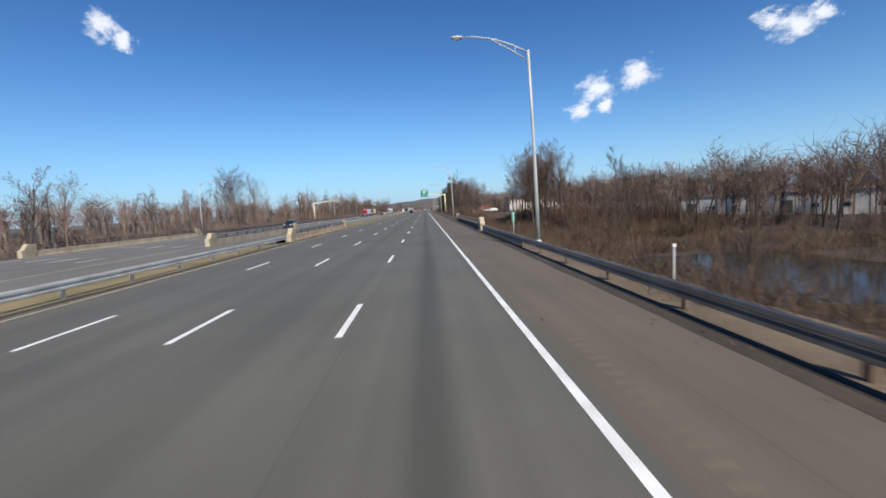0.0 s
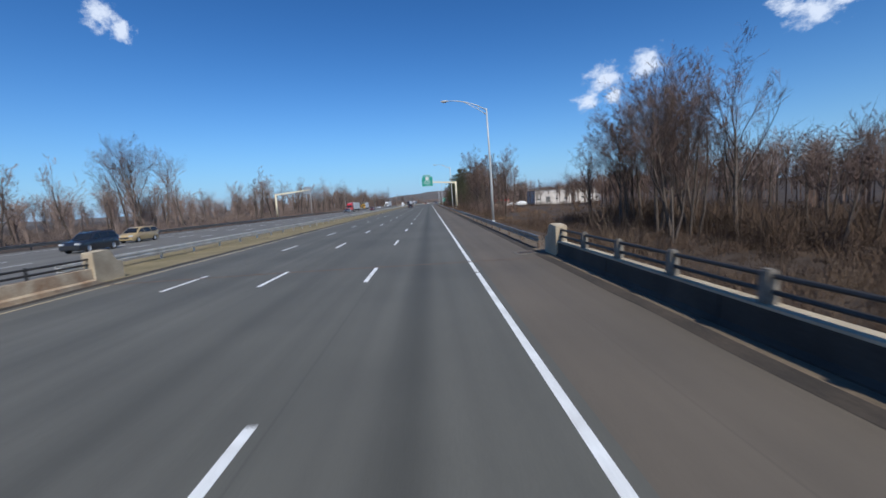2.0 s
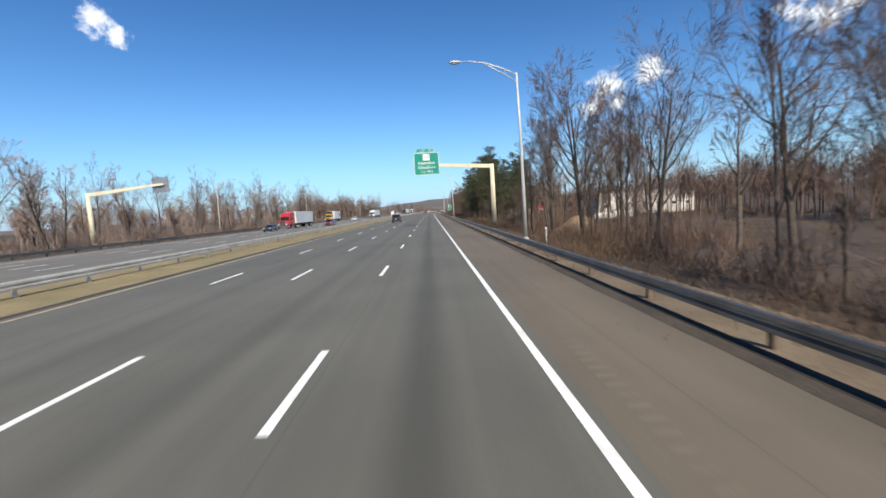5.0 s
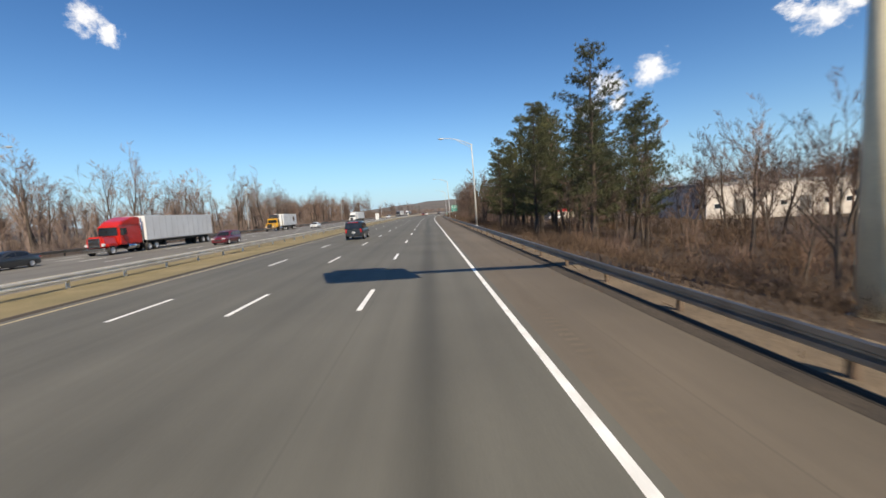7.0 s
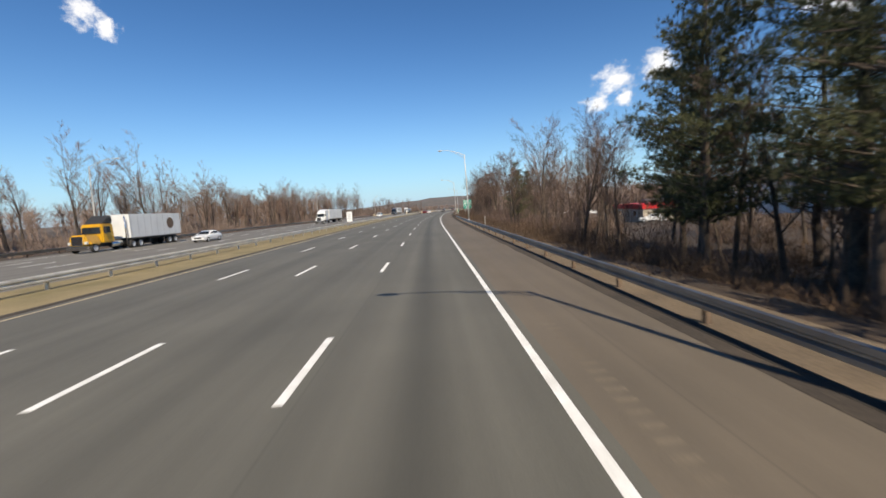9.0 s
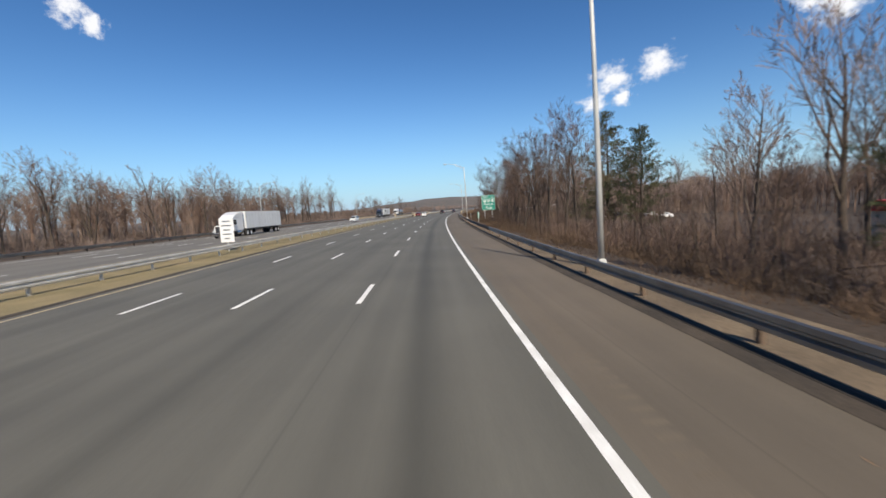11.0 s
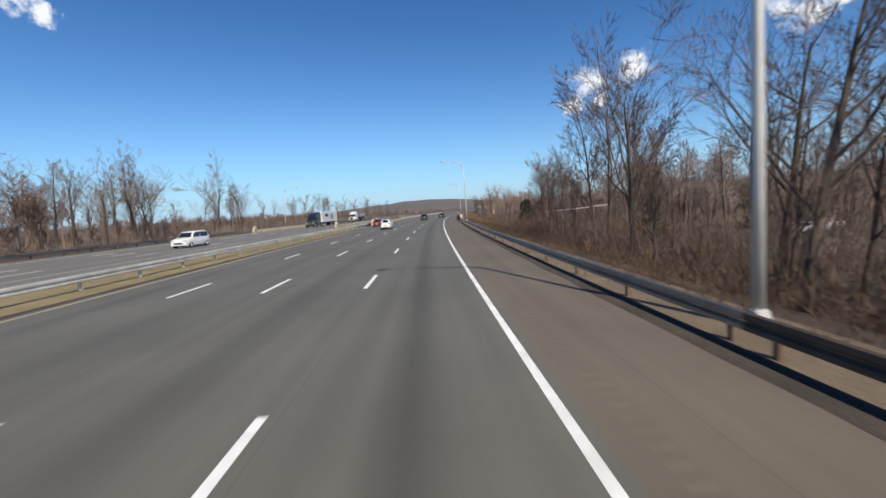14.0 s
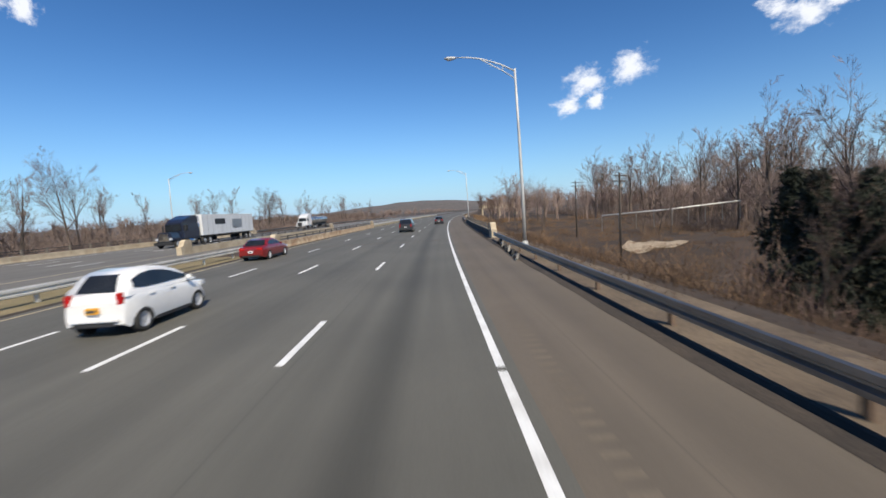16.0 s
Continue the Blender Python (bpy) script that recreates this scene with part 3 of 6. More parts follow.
def grow(out, p, d, length, r, level, plan, gen):
    """A limb of several bends, with its side shoots by the plan: (shoots, length ratio, lean, bends, upward pull) a level."""
    shoots, ratio, lean, bends, pull = plan[level]
    pts, d = [np.array(p, float)], np.array(d, float)
    for i in range(bends):
        d = unit(d + gen.normal(0, 0.11 if level > 1 else (0.055, 0.14)[level], 3) + np.array([0, 0, pull]))
        pts.append(pts[-1] + d * length / bends)
    rad = [r * (1 - 0.85 * i / bends) for i in range(bends + 1)]
    for i in range(bends):
        out[level].append((*pts[i], *pts[i + 1], rad[i], rad[i + 1]))
    if level + 1 >= len(plan):
        return
    first = 0.32 if level == 0 else 0.22
    for k in range(shoots):
        t = first + (1 - first) * (k + gen.uniform(0.1, 0.9)) / shoots
        i = min(int(t * bends), bends - 1)
        f = t * bends - i
        q = pts[i] * (1 - f) + pts[i + 1] * f
        axis = unit(pts[i + 1] - pts[i])
        side = gen.normal(0, 1, 3)
        side = unit(side - axis * side.dot(axis))
        a = lean * gen.uniform(0.7, 1.25)
        nd = unit(axis * math.cos(a) + side * math.sin(a))
        grow(out, q, nd, length * ratio * gen.uniform(0.7, 1.2) * (1.15 - 0.55 * t), max(FINE, rad[i] * 0.46), level + 1, plan, gen)


def bare_tree(height, plan, seed, radius, twig=M_TWIG):
    """A leafless tree: a trunk part and a crown of limbs and twigs."""
    gen = np.random.default_rng(seed)
    out = [[] for _ in plan]
    grow(out, (0, 0, -0.4), (gen.normal(0, 0.05), gen.normal(0, 0.05), 1), height * 0.8, radius, 0, plan, gen)
    tree = thing("bare_tree", "tall leafless grey-brown tree with fine twigs", "tree", "bare trees beside the highway")
    part("trunk", tubes_mesh("trunk", out[0], 7, M_BARK), None, tree)
    crown = part("crown", tubes_mesh("crown", out[1] , 4, M_BARK), None, tree, "bare spreading limbs")
    tagged(part("branch_work", tubes_mesh("branch_work", out[2], 3, twig), None, crown), kind="stuff")
    tagged(part("twig_haze", tubes_mesh("twig_haze", out[3] + out[4], 2, twig), None, crown, "fine leafless twigs"), kind="stuff")
    return tree


TALL = [(13, 0.42, 0.56, 7, 0.04), (8, 0.5, 0.55, 4, 0.20), (7, 0.55, 0.5, 3, 0.12), (6, 0.75, 0.45, 2, 0.03), (0, 0, 0, 1, 0.0)]
WIDE = [(10, 0.58, 0.78, 6, 0.0), (8, 0.5, 0.65, 4, 0.13), (7, 0.55, 0.6, 3, 0.08), (6, 0.75, 0.45, 2, 0.03), (0, 0, 0, 1, 0.0)]
SLIM = [(16, 0.33, 0.5, 7, 0.05), (7, 0.5, 0.55, 3, 0.20), (6, 0.55, 0.5, 2, 0.10), (6, 0.75, 0.45, 1, 0.03), (0, 0, 0, 1, 0.0)]
VASE = [(10, 0.75, 0.42, 5, 0.0), (8, 0.42, 0.55, 5, 0.14), (7, 0.5, 0.55, 3, 0.08), (6, 0.75, 0.45, 2, 0.02), (0, 0, 0, 1, 0.0)]
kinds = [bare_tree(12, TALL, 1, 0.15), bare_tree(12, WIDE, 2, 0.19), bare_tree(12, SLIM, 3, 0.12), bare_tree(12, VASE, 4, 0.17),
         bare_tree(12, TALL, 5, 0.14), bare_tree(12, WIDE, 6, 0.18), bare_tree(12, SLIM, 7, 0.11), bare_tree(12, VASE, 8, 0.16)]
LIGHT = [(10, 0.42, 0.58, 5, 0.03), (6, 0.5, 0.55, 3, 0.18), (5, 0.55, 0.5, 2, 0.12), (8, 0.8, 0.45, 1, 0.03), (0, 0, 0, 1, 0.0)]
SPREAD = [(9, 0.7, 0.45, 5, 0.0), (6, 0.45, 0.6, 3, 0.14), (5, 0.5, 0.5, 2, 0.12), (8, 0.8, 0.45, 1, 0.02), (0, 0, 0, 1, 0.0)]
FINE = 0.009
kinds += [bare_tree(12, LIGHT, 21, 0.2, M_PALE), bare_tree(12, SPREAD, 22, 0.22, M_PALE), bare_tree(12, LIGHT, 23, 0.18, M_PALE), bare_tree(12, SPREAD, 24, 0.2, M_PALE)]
used = [0] * len(kinds)


def tree_at(kind, s, d, height, spin):
    z = ground_height(s, d) - 0.1
    m = on_road(s, d, z, spin, height / 11.0)
    used[kind] += 1
    if used[kind] == 1:
        kinds[kind].matrix_world = m
        return kinds[kind]
    return copy_thing_scaled(kinds[kind], m)


def copy_thing_scaled(ob, m):
    made = copy_thing(ob, Matrix.Identity(4))
    made.matrix_world = m
    return made


# single trees that stand out
for k, s, d, h in [(6, 36.5, 16.5, 11.5), (2, 33, 12.8, 7.5), (6, 34.5, 11.8, 6.5), (2, 38.5, 11.6, 7), (2, 99, 24, 16), (6, 101, 27, 17), (0, 104, 25, 17.5), (4, 108, 28, 17), (2, 111, 25, 16.5), (4, 116, 27, 15), (3, 122, 24, 12),
                   (1, 165, 13, 12.5), (5, 179, 20, 13), (1, 174, 15, 12), (0, 185, 17, 13), (3, 190, 22, 13), (5, 158, 16, 13), (4, 150, 12, 12), (0, 198, 13, 14), (4, 193, 14.5, 16), (0, 188, 13, 15), (1, 183, 15, 16.5), (5, 178, 13, 15.5), (0, 200, 16, 13), (0, 350, 13.5, 15), (1, 354, 12.5, 14.5), (0, 357, 12.5, 14.5), (5, 361, 13, 14),
                   (6, 417, 11.5, 14.5), (1, 401, 13.5, 17), (5, 406, 17, 16), (3, 412, 12.2, 14), (4, 396, 15, 16.5), (7, 441, 13.5, 10.8), (3, 446, 14.5, 10), (0, 437, 12, 10.5), (3, 434, 12.5, 9.5), (7, 438, 15, 10), (4, 423, 19, 9), (3, 428.3, 17.0, 17.0), (7, 431.5, 20, 12), (6, 420.5, 17.5, 13), (2, 414.0, 14.0, 15), (2, 404, 15, 11.5), (0, 372, 12, 13), (1, 376, 16, 13), (5, 364, 14, 13), (4, 384, 12, 12), (0, 391, 15, 12.5),
                   (3, 160, -72, 19), (7, 156, -69, 17), (3, 164, -76, 17.5), (7, 162, -67, 16.5), (5, 159, -74, 17), (5, 286, -56, 11.5), (1, 506, -60, 13.5), (3, 512, -64, 12.5), (5, 570, -58, 12), (3, 578, -62, 12), (1, 500, -68, 11)]:
    tree_at(k, s, d, h, (s * 37) % 360)
# rows of trees: right side (start, end, step, nearest, farthest, low, high), then the far side of the opposite road
for s0, s1, step, d0, d1, h0, h1 in [(-30, 85, 8, 46, 72, 9.5, 13), (76, 130, 5, 32, 50, 9, 13), (97, 121, 1.8, 22, 33, 14.5, 18), (126, 200, 4.8, 9.5, 28, 9, 13), (200, 330, 6, 16, 34, 9, 13), (262, 320, 4.2, 9.5, 20, 8.5, 12), (343, 410, 3.4, 10, 30, 10, 14.5), (322, 343, 5, 22, 34, 8, 12),
                                     (455, 560, 6, 34, 70, 7, 11), (540, 660, 5, 9, 28, 7, 11),
                                     (200, 222, 4.5, 26, 36, 6, 9)]:
    s = s0
    while s < s1:
        d = rng.uniform(d0, d1)
        if clearing(s, d):
            s += step * 0.5
            continue
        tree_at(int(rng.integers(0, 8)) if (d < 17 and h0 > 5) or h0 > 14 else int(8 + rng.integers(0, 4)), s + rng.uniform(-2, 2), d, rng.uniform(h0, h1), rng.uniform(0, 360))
        s += step


def grove(name, label, rows, twig=M_PALE):
    """Many leafless trees seen only together, as one mesh of stuff: rows of (start, end, step, nearest, farthest, low, high)."""
    shapes = []
    for k in range(8, 12):
        limbs, fine = [], []
        for ob in kinds[k].children_recursive:
            co = np.empty(len(ob.data.vertices) * 3, dtype=np.float32)
            ob.data.vertices.foreach_get("co", co)
            ix = np.empty(len(ob.data.loops), dtype=np.int32)
            ob.data.loops.foreach_get("vertex_index", ix)
            limbs.append((co.reshape(-1, 3), ix.reshape(-1, len(ob.data.polygons[0].vertices)), 0 if ob.data.materials[0] == M_BARK else 1))
        shapes.append(limbs)
    verts, faces, sizes, slots, count = [], [], [], [], 0
    for s0, s1, step, d0, d1, h0, h1 in rows:
        s = s0
        while s < s1:
            at_s, d = s + rng.uniform(-step, step), rng.uniform(d0, d1)
            s += step
            if clearing(at_s, d):
                continue
            m = np.array(on_road(at_s, d, ground_height(at_s, d) - 0.1, rng.uniform(0, 360), rng.uniform(h0, h1) / 11.0))
            for co, ix, slot in shapes[int(rng.integers(0, 4))]:
                verts.append(co @ m[:3, :3].T + m[:3, 3])
                faces.append((ix + count).ravel())
                sizes.append(np.full(len(ix), ix.shape[1], dtype=np.int32))
                slots.append(np.full(len(ix), slot, dtype=np.int32))
                count += len(co)
    verts, faces, sizes, slots = np.concatenate(verts), np.concatenate(faces), np.concatenate(sizes), np.concatenate(slots)
    me = bpy.data.meshes.new(name)
    me.vertices.add(len(verts))
    me.vertices.foreach_set("co", verts.astype(np.float32).ravel())
    me.loops.add(faces.size)
    me.loops.foreach_set("vertex_index", faces.astype(np.int32).ravel())
    me.polygons.add(len(sizes))
    me.polygons.foreach_set("loop_start", np.concatenate([[0], np.cumsum(sizes)[:-1]]).astype(np.int32))
    me.materials.append(M_BARK)
    me.materials.append(twig)
    me.polygons.foreach_set("material_index", slots)
    me.update(calc_edges=True)
    return tagged(new(name, me), label, "woods", kind="stuff")


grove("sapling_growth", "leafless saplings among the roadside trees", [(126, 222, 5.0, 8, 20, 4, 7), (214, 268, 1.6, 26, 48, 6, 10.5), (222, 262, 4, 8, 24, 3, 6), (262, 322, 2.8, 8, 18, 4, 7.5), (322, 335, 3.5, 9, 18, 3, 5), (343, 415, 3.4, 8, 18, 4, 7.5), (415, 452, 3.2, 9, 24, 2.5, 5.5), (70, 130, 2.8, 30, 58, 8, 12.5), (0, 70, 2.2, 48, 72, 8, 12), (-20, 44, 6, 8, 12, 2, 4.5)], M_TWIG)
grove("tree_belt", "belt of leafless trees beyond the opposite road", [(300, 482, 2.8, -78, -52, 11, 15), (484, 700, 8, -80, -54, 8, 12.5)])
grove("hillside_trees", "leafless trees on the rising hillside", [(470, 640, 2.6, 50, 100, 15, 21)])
for s0, s1, step, h0, h1 in [(40, 200, 5.0, 9, 12.5), (200, 300, 3.6, 10, 14)]:
    s = s0
    while s < s1:
        tree_at(int(8 + rng.integers(0, 4)), s + rng.uniform(-3, 3), rng.uniform(-78, -52), rng.uniform(h0, h1), rng.uniform(0, 360))
        s += step


def pine(height, seed):
    """A white pine: whorls of level boughs, each set with tufts of needles."""
    gen = np.random.default_rng(seed)
    trunk, boughs, needles = [], [], []
    n = 12
    pts = [np.array([gen.normal(0, 0.06), gen.normal(0, 0.06), height * i / n]) for i in range(n + 1)]
    for i in range(n):
        trunk.append((*pts[i], *pts[i + 1], 0.24 * (1 - i / n) + 0.02, 0.24 * (1 - (i + 1) / n) + 0.02))
    z = height * 0.2
    while z < height * 0.985:
        t = z / height
        reach = height * 0.33 * (1 - t) ** 0.6 * min(1.0, 0.45 + (t - 0.16) * 2.2) * gen.uniform(0.7, 1.2) + 0.3
        for k in range(int(gen.integers(4, 7))):
            a = gen.uniform(0, 2 * math.pi)
            if gen.uniform() < 0.12:
                continue
            rise = gen.uniform(0.0, 0.35) + 0.5 * t
            length = reach * gen.uniform(0.55, 1.1)
            p0 = np.array([0, 0, z + gen.uniform(-0.2, 0.2)])
            d = unit(np.array([math.cos(a), math.sin(a), rise]))
            p1 = p0 + d * length
            boughs.append((*p0, *p1, 0.05 * (1 - t) + 0.012, 0.01))
            for j in range(int(8 + length * 6)):
                f = gen.uniform(0.3, 1.03)
                off = gen.normal(0, 0.20 + 0.13 * length * (1.1 - f), 3) * np.array([1, 1, 0.32])
                c = p0 + d * length * f + off
                for q in range(17):
                    v = unit(gen.normal(0, 1, 3) + np.array([0, 0, 0.5]) + d * 0.6) * gen.uniform(0.18, 0.40)
                    needles.append((*c, *(c + v), 0.0115, 0.004))
        z += height * gen.uniform(0.028, 0.045)
    tree = thing("pine_tree", "dark green pine tree with tiered boughs", "tree", "pines beside the highway")
    part("trunk", tubes_mesh("trunk", trunk, 8, M_BARK), None, tree)
    crown = part("crown", tubes_mesh("crown", boughs, 4, M_BARK), None, tree, "tiered level boughs")
    tagged(part("foliage", tubes_mesh("foliage", needles, 2, M_NEEDLE), None, crown, "tufts of dark green needles"), kind="stuff")
    return tree


pines = [pine(16, 11), pine(16, 12), pine(16, 13)]
for i, (k, s, d, h) in enumerate([(0, 226, 11.5, 16.5), (1, 242, 11.5, 13.5), (2, 250, 14, 17.5), (2, 234, 15, 12), (1, 257, 9.5, 14), (0, 262, 14, 19), (1, 266, 11, 13.5), (1, 256, 15.5, 19), (2, 247, 9.5, 11), (0, 351, 19, 15.5), (2, 347, 21, 13), (1, 232, 19, 14), (2, 312, 12, 9), (1, 403, 30.5, 9.5), (2, 406, 33, 8.5), (0, 400, 33.5, 8), (2, 424, 19.5, 6.2), (0, 236, 9.5, 14), (2, 254, 17, 17), (1, 270, 13.5, 16), (0, 245, 18, 16), (1, 250, 21, 18), (0, 256, 24, 18), (2, 266, 25, 17), (1, 240, 22, 15), (0, 276, 16, 15.5), (1, 272, 22, 17), (0, 280, 20, 14)]):
    z = ground_height(s, d) - 0.1
    m = on_road(s, d, z, s * 51 % 360, h / 16)
    if i < 3:
        pines[k].matrix_world = m
    else:
        copy_thing_scaled(pines[k], m)


def brush(name, label, spots, blades, high, material, spread=0.7, thick=0.012):
    """Low leafless undergrowth: sprays of stems from each spot, one mesh of stuff."""
    segs = []
    for s, d, z in spots:
        base = np.array(road(s, d, z))
        clump = noise.noise(Vector((base[0] * 0.11, base[1] * 0.11, 4.2)))
        h = high * rng.uniform(0.55, 1.25) * max(0.3, 0.8 + 1.1 * clump)
        n = blades
        foot = base + np.column_stack([rng.normal(0, spread * 0.4, n), rng.normal(0, spread * 0.4, n), np.full(n, -0.15)])
        tip = foot + np.column_stack([rng.normal(0, spread * h * 0.32, n), rng.normal(0, spread * h * 0.32, n), rng.uniform(0.35, 1.0, n) * h])
        mid = (foot + tip) / 2 + rng.normal(0, 0.08 * h, (n, 3))
        segs.append(np.column_stack([foot, mid, np.full(n, thick), np.full(n, thick * 0.8)]))
        segs.append(np.column_stack([mid, tip, np.full(n, thick * 0.8), np.full(n, thick * 0.35)]))
        fork = mid + rng.normal(0, 0.22 * h, (n, 3)) + [0, 0, 0.12 * h]
        segs.append(np.column_stack([mid, fork, np.full(n, thick * 0.6), np.full(n, thick * 0.3)]))
    ob = new(name, tubes_mesh(name, np.concatenate(segs), 2, material))
    return tagged(ob, label, "undergrowth", kind="stuff")


def spots(s0, s1, d0, d1, count):
    out = []
    for _ in range(count):
        s, d = rng.uniform(s0, s1), d0 + (d1 - d0) * rng.uniform() ** 1.4
        if (44 < s < 72 and 0 < d < 14) or clearing(s, d) or (6 < s < 40 and 14 < d < 38 and rng.uniform() < 0.8) or (25 < s < 47 and 12.5 < d < 30):
            continue
        out.append((s, d, ground_height(s, d)))
    return out


tufts = [(s, d, grass_height(s, d)) for s, d in zip(rng.uniform(-20, 476, 5200), rng.uniform(-20.6, -15.6, 5200)) if not 41 < s < 76]
brush("grass_tufts", "short straw-coloured grass tufts on the median", tufts, 9, 0.17, M_STRAW, spread=1.6, thick=0.012)
litter = [(s, d, 0.0) for s, d in zip(rng.uniform(-10, 474, 2600), rng.normal(3.55, 0.16, 2600)) if not 41 < s < 76]
brush("verge_litter", "dead stalks and leaf litter along the berm", litter, 6, 0.16, M_RUSSET, spread=1.8, thick=0.014)
brush("verge_weeds", "low dry brown weeds along the back of the guard rail", [(s, d, ground_height(s, d)) for s, d in zip(rng.uniform(-10, 480, 3000), rng.uniform(4.5, 8.2, 3000)) if not 40 < s < 76], 20, 0.85, M_BRUSH, spread=1.1, thick=0.011)
brush("roadside_brush", "tangled dry brown brush behind the guard rail", spots(-20, 130, 7.5, 40, 1100), 22, 2.2, M_BRUSH)
brush("roadside_brush", "tangled reddish-brown brush behind the guard rail", spots(128, 340, 6.8, 30, 1150), 22, 1.8, M_BRUSH)
brush("roadside_brush", "tangled dark brown brush on the low ground", spots(72, 136, 12, 62, 900), 22, 1.7, M_BRUSH)
reeds = [(s, d, max(ground_height(s, d), -4.2)) for s, d in zip(np.concatenate([rng.uniform(4, 44, 420), rng.uniform(40, 84, 900)]), np.concatenate([np.where(rng.uniform(size=420) < 0.5, rng.uniform(9, 12.5, 420), rng.uniform(31, 46, 420)), rng.uniform(7, 48, 900)]))
         if not (s < 48 and 12.5 < d < 30)]
brush("reeds", "pale brown dry reeds at the edge of the water", reeds, 24, 2.0, M_REED, spread=0.9, thick=0.012)
brush("roadside_brush", "tangled dark brown brush under the pines", spots(218, 300, 6.8, 36, 900), 24, 1.6, M_BRUSH)
brush("roadside_brush", "tangled dry brown brush below the trees", spots(330, 455, 6.8, 34, 1150), 22, 2.1, M_BRUSH)
brush("dry_hillside", "warm brown dry weeds on the falling ground", spots(452, 600, 7, 75, 3400), 18, 1.4, M_WEEDS, spread=1.3, thick=0.014)
field = []
for _ in range(900):
    s, d = rng.uniform(108, 226), rng.uniform(6, 62)
    if clearing(s, d):
        field.append((s, d, ground_height(s, d)))
brush("dry_field", "dry orange-brown weeds on the open ground", field, 24, 0.8, M_WEEDS, spread=1.2, thick=0.02)
russet = [(s, d, ground_height(s, d)) for s, d in zip(rng.uniform(168, 232, 420), rng.uniform(8.5, 27, 420))]
brush("roadside_brush", "tangled russet brush on the slope before the yard", russet, 22, 1.9, M_RUSSET, spread=0.9, thick=0.012)
brush("far_brush", "dense brown thicket beyond the opposite road", spots(40, 720, -96, -47, 3600), 24, 3.2, M_THICKET, spread=1.0, thick=0.03)
for s0, s1, d0, d1, n_ in ((330, 420, 9, 28, 230), (408, 456, 8.5, 24, 170), (150, 232, 10, 28, 150), (262, 335, 8.5, 24, 130), (126, 152, 7.5, 14, 50), (0, 60, 44, 70, 120)):
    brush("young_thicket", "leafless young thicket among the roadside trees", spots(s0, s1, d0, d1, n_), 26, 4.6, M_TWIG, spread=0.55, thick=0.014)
brush("hillside_thicket", "dense hazy brown thicket on the hillside", spots(430, 680, 46, 120, 1500), 20, 3.8, M_THICKET, spread=0.9, thick=0.03)
brush("roadside_brush", "dense dark brush at the foot of the tall trees", spots(90, 136, 8.5, 36, 800), 24, 2.8, M_BRUSH, spread=0.8, thick=0.016)
brush("hillside_thicket", "dense dark thicket below the trees by the creek", spots(62, 132, 30, 58, 800), 24, 4.2, M_BRUSH, spread=0.8, thick=0.028)
brush("hillside_thicket", "dense dark brown thicket behind the roadside trees", spots(-40, 330, 24, 80, 900), 22, 3.0, M_BRUSH, spread=0.9, thick=0.03)
brush("hillside_thicket", "dense brown thicket around the shops", spots(290, 440, 24, 52, 380), 22, 2.6, M_THICKET, spread=0.9, thick=0.025)


def woods(name, label, count, place, high, blades=60, twig=M_PALE):
    """Distant leafless woods: stems with sprays of limbs, one mesh of stuff."""
    segs = []
    for _ in range(count):
        base, h = place()
        h = h * rng.uniform(0.7, 1.2)
        top = base + np.array([rng.normal(0, 0.3), rng.normal(0, 0.3), h])
        lean = rng.uniform(0.22, 0.38)
        segs.append(np.array([[*base, *(base + (top - base) * 0.75), 0.14, 0.05]]))
        f = rng.uniform(0.22, 0.72, blades)[:, None]
        foot = base + (top - base) * f
        out = rng.normal(0, 1, (blades, 2))
        out /= np.linalg.norm(out, axis=1, keepdims=True)
        far = rng.uniform(0.25, 1.0, blades)[:, None] * lean * h
        rise = rng.uniform(0.3, 1.0, blades)[:, None] * (0.98 * h - f * h) * (1.05 - 0.45 * far / (lean * h))
        tip = foot + np.column_stack([out * far, rise])
        segs.append(np.column_stack([foot, tip, np.full(blades, 0.04), np.full(blades, 0.012)]))
        for k in range(2):
            g = rng.uniform(0.35, 0.95, blades)[:, None]
            q = foot + (tip - foot) * g
            segs.append(np.column_stack([q, q + rng.normal(0, 0.075 * h, (blades, 3)) + [0, 0, 0.05 * h], np.full(blades, 0.03), np.full(blades, 0.012)]))
    ob = new(name, tubes_mesh(name, np.concatenate(segs), 2, twig))
    return tagged(ob, label, "woods", kind="stuff")


def band(s0, s1, d0, d1, h):
    def place():
        s, d = rng.uniform(s0, s1), rng.uniform(d0, d1)
        while clearing(s, d):
            s, d = rng.uniform(s0, s1), rng.uniform(d0, d1)
        return np.array(road(s, d, ground_height(s, d))), h
    return place


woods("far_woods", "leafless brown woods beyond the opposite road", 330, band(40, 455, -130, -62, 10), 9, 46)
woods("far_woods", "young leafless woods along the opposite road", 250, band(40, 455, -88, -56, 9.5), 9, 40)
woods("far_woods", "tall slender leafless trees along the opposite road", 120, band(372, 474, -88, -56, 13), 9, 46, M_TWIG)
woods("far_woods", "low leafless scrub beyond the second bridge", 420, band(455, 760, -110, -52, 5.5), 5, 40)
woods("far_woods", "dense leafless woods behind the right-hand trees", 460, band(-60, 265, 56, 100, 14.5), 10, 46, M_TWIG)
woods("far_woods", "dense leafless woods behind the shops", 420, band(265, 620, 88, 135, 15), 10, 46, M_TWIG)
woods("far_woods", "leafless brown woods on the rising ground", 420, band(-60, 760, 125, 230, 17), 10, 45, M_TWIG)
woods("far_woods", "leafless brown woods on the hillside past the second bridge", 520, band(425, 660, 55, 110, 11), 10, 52)
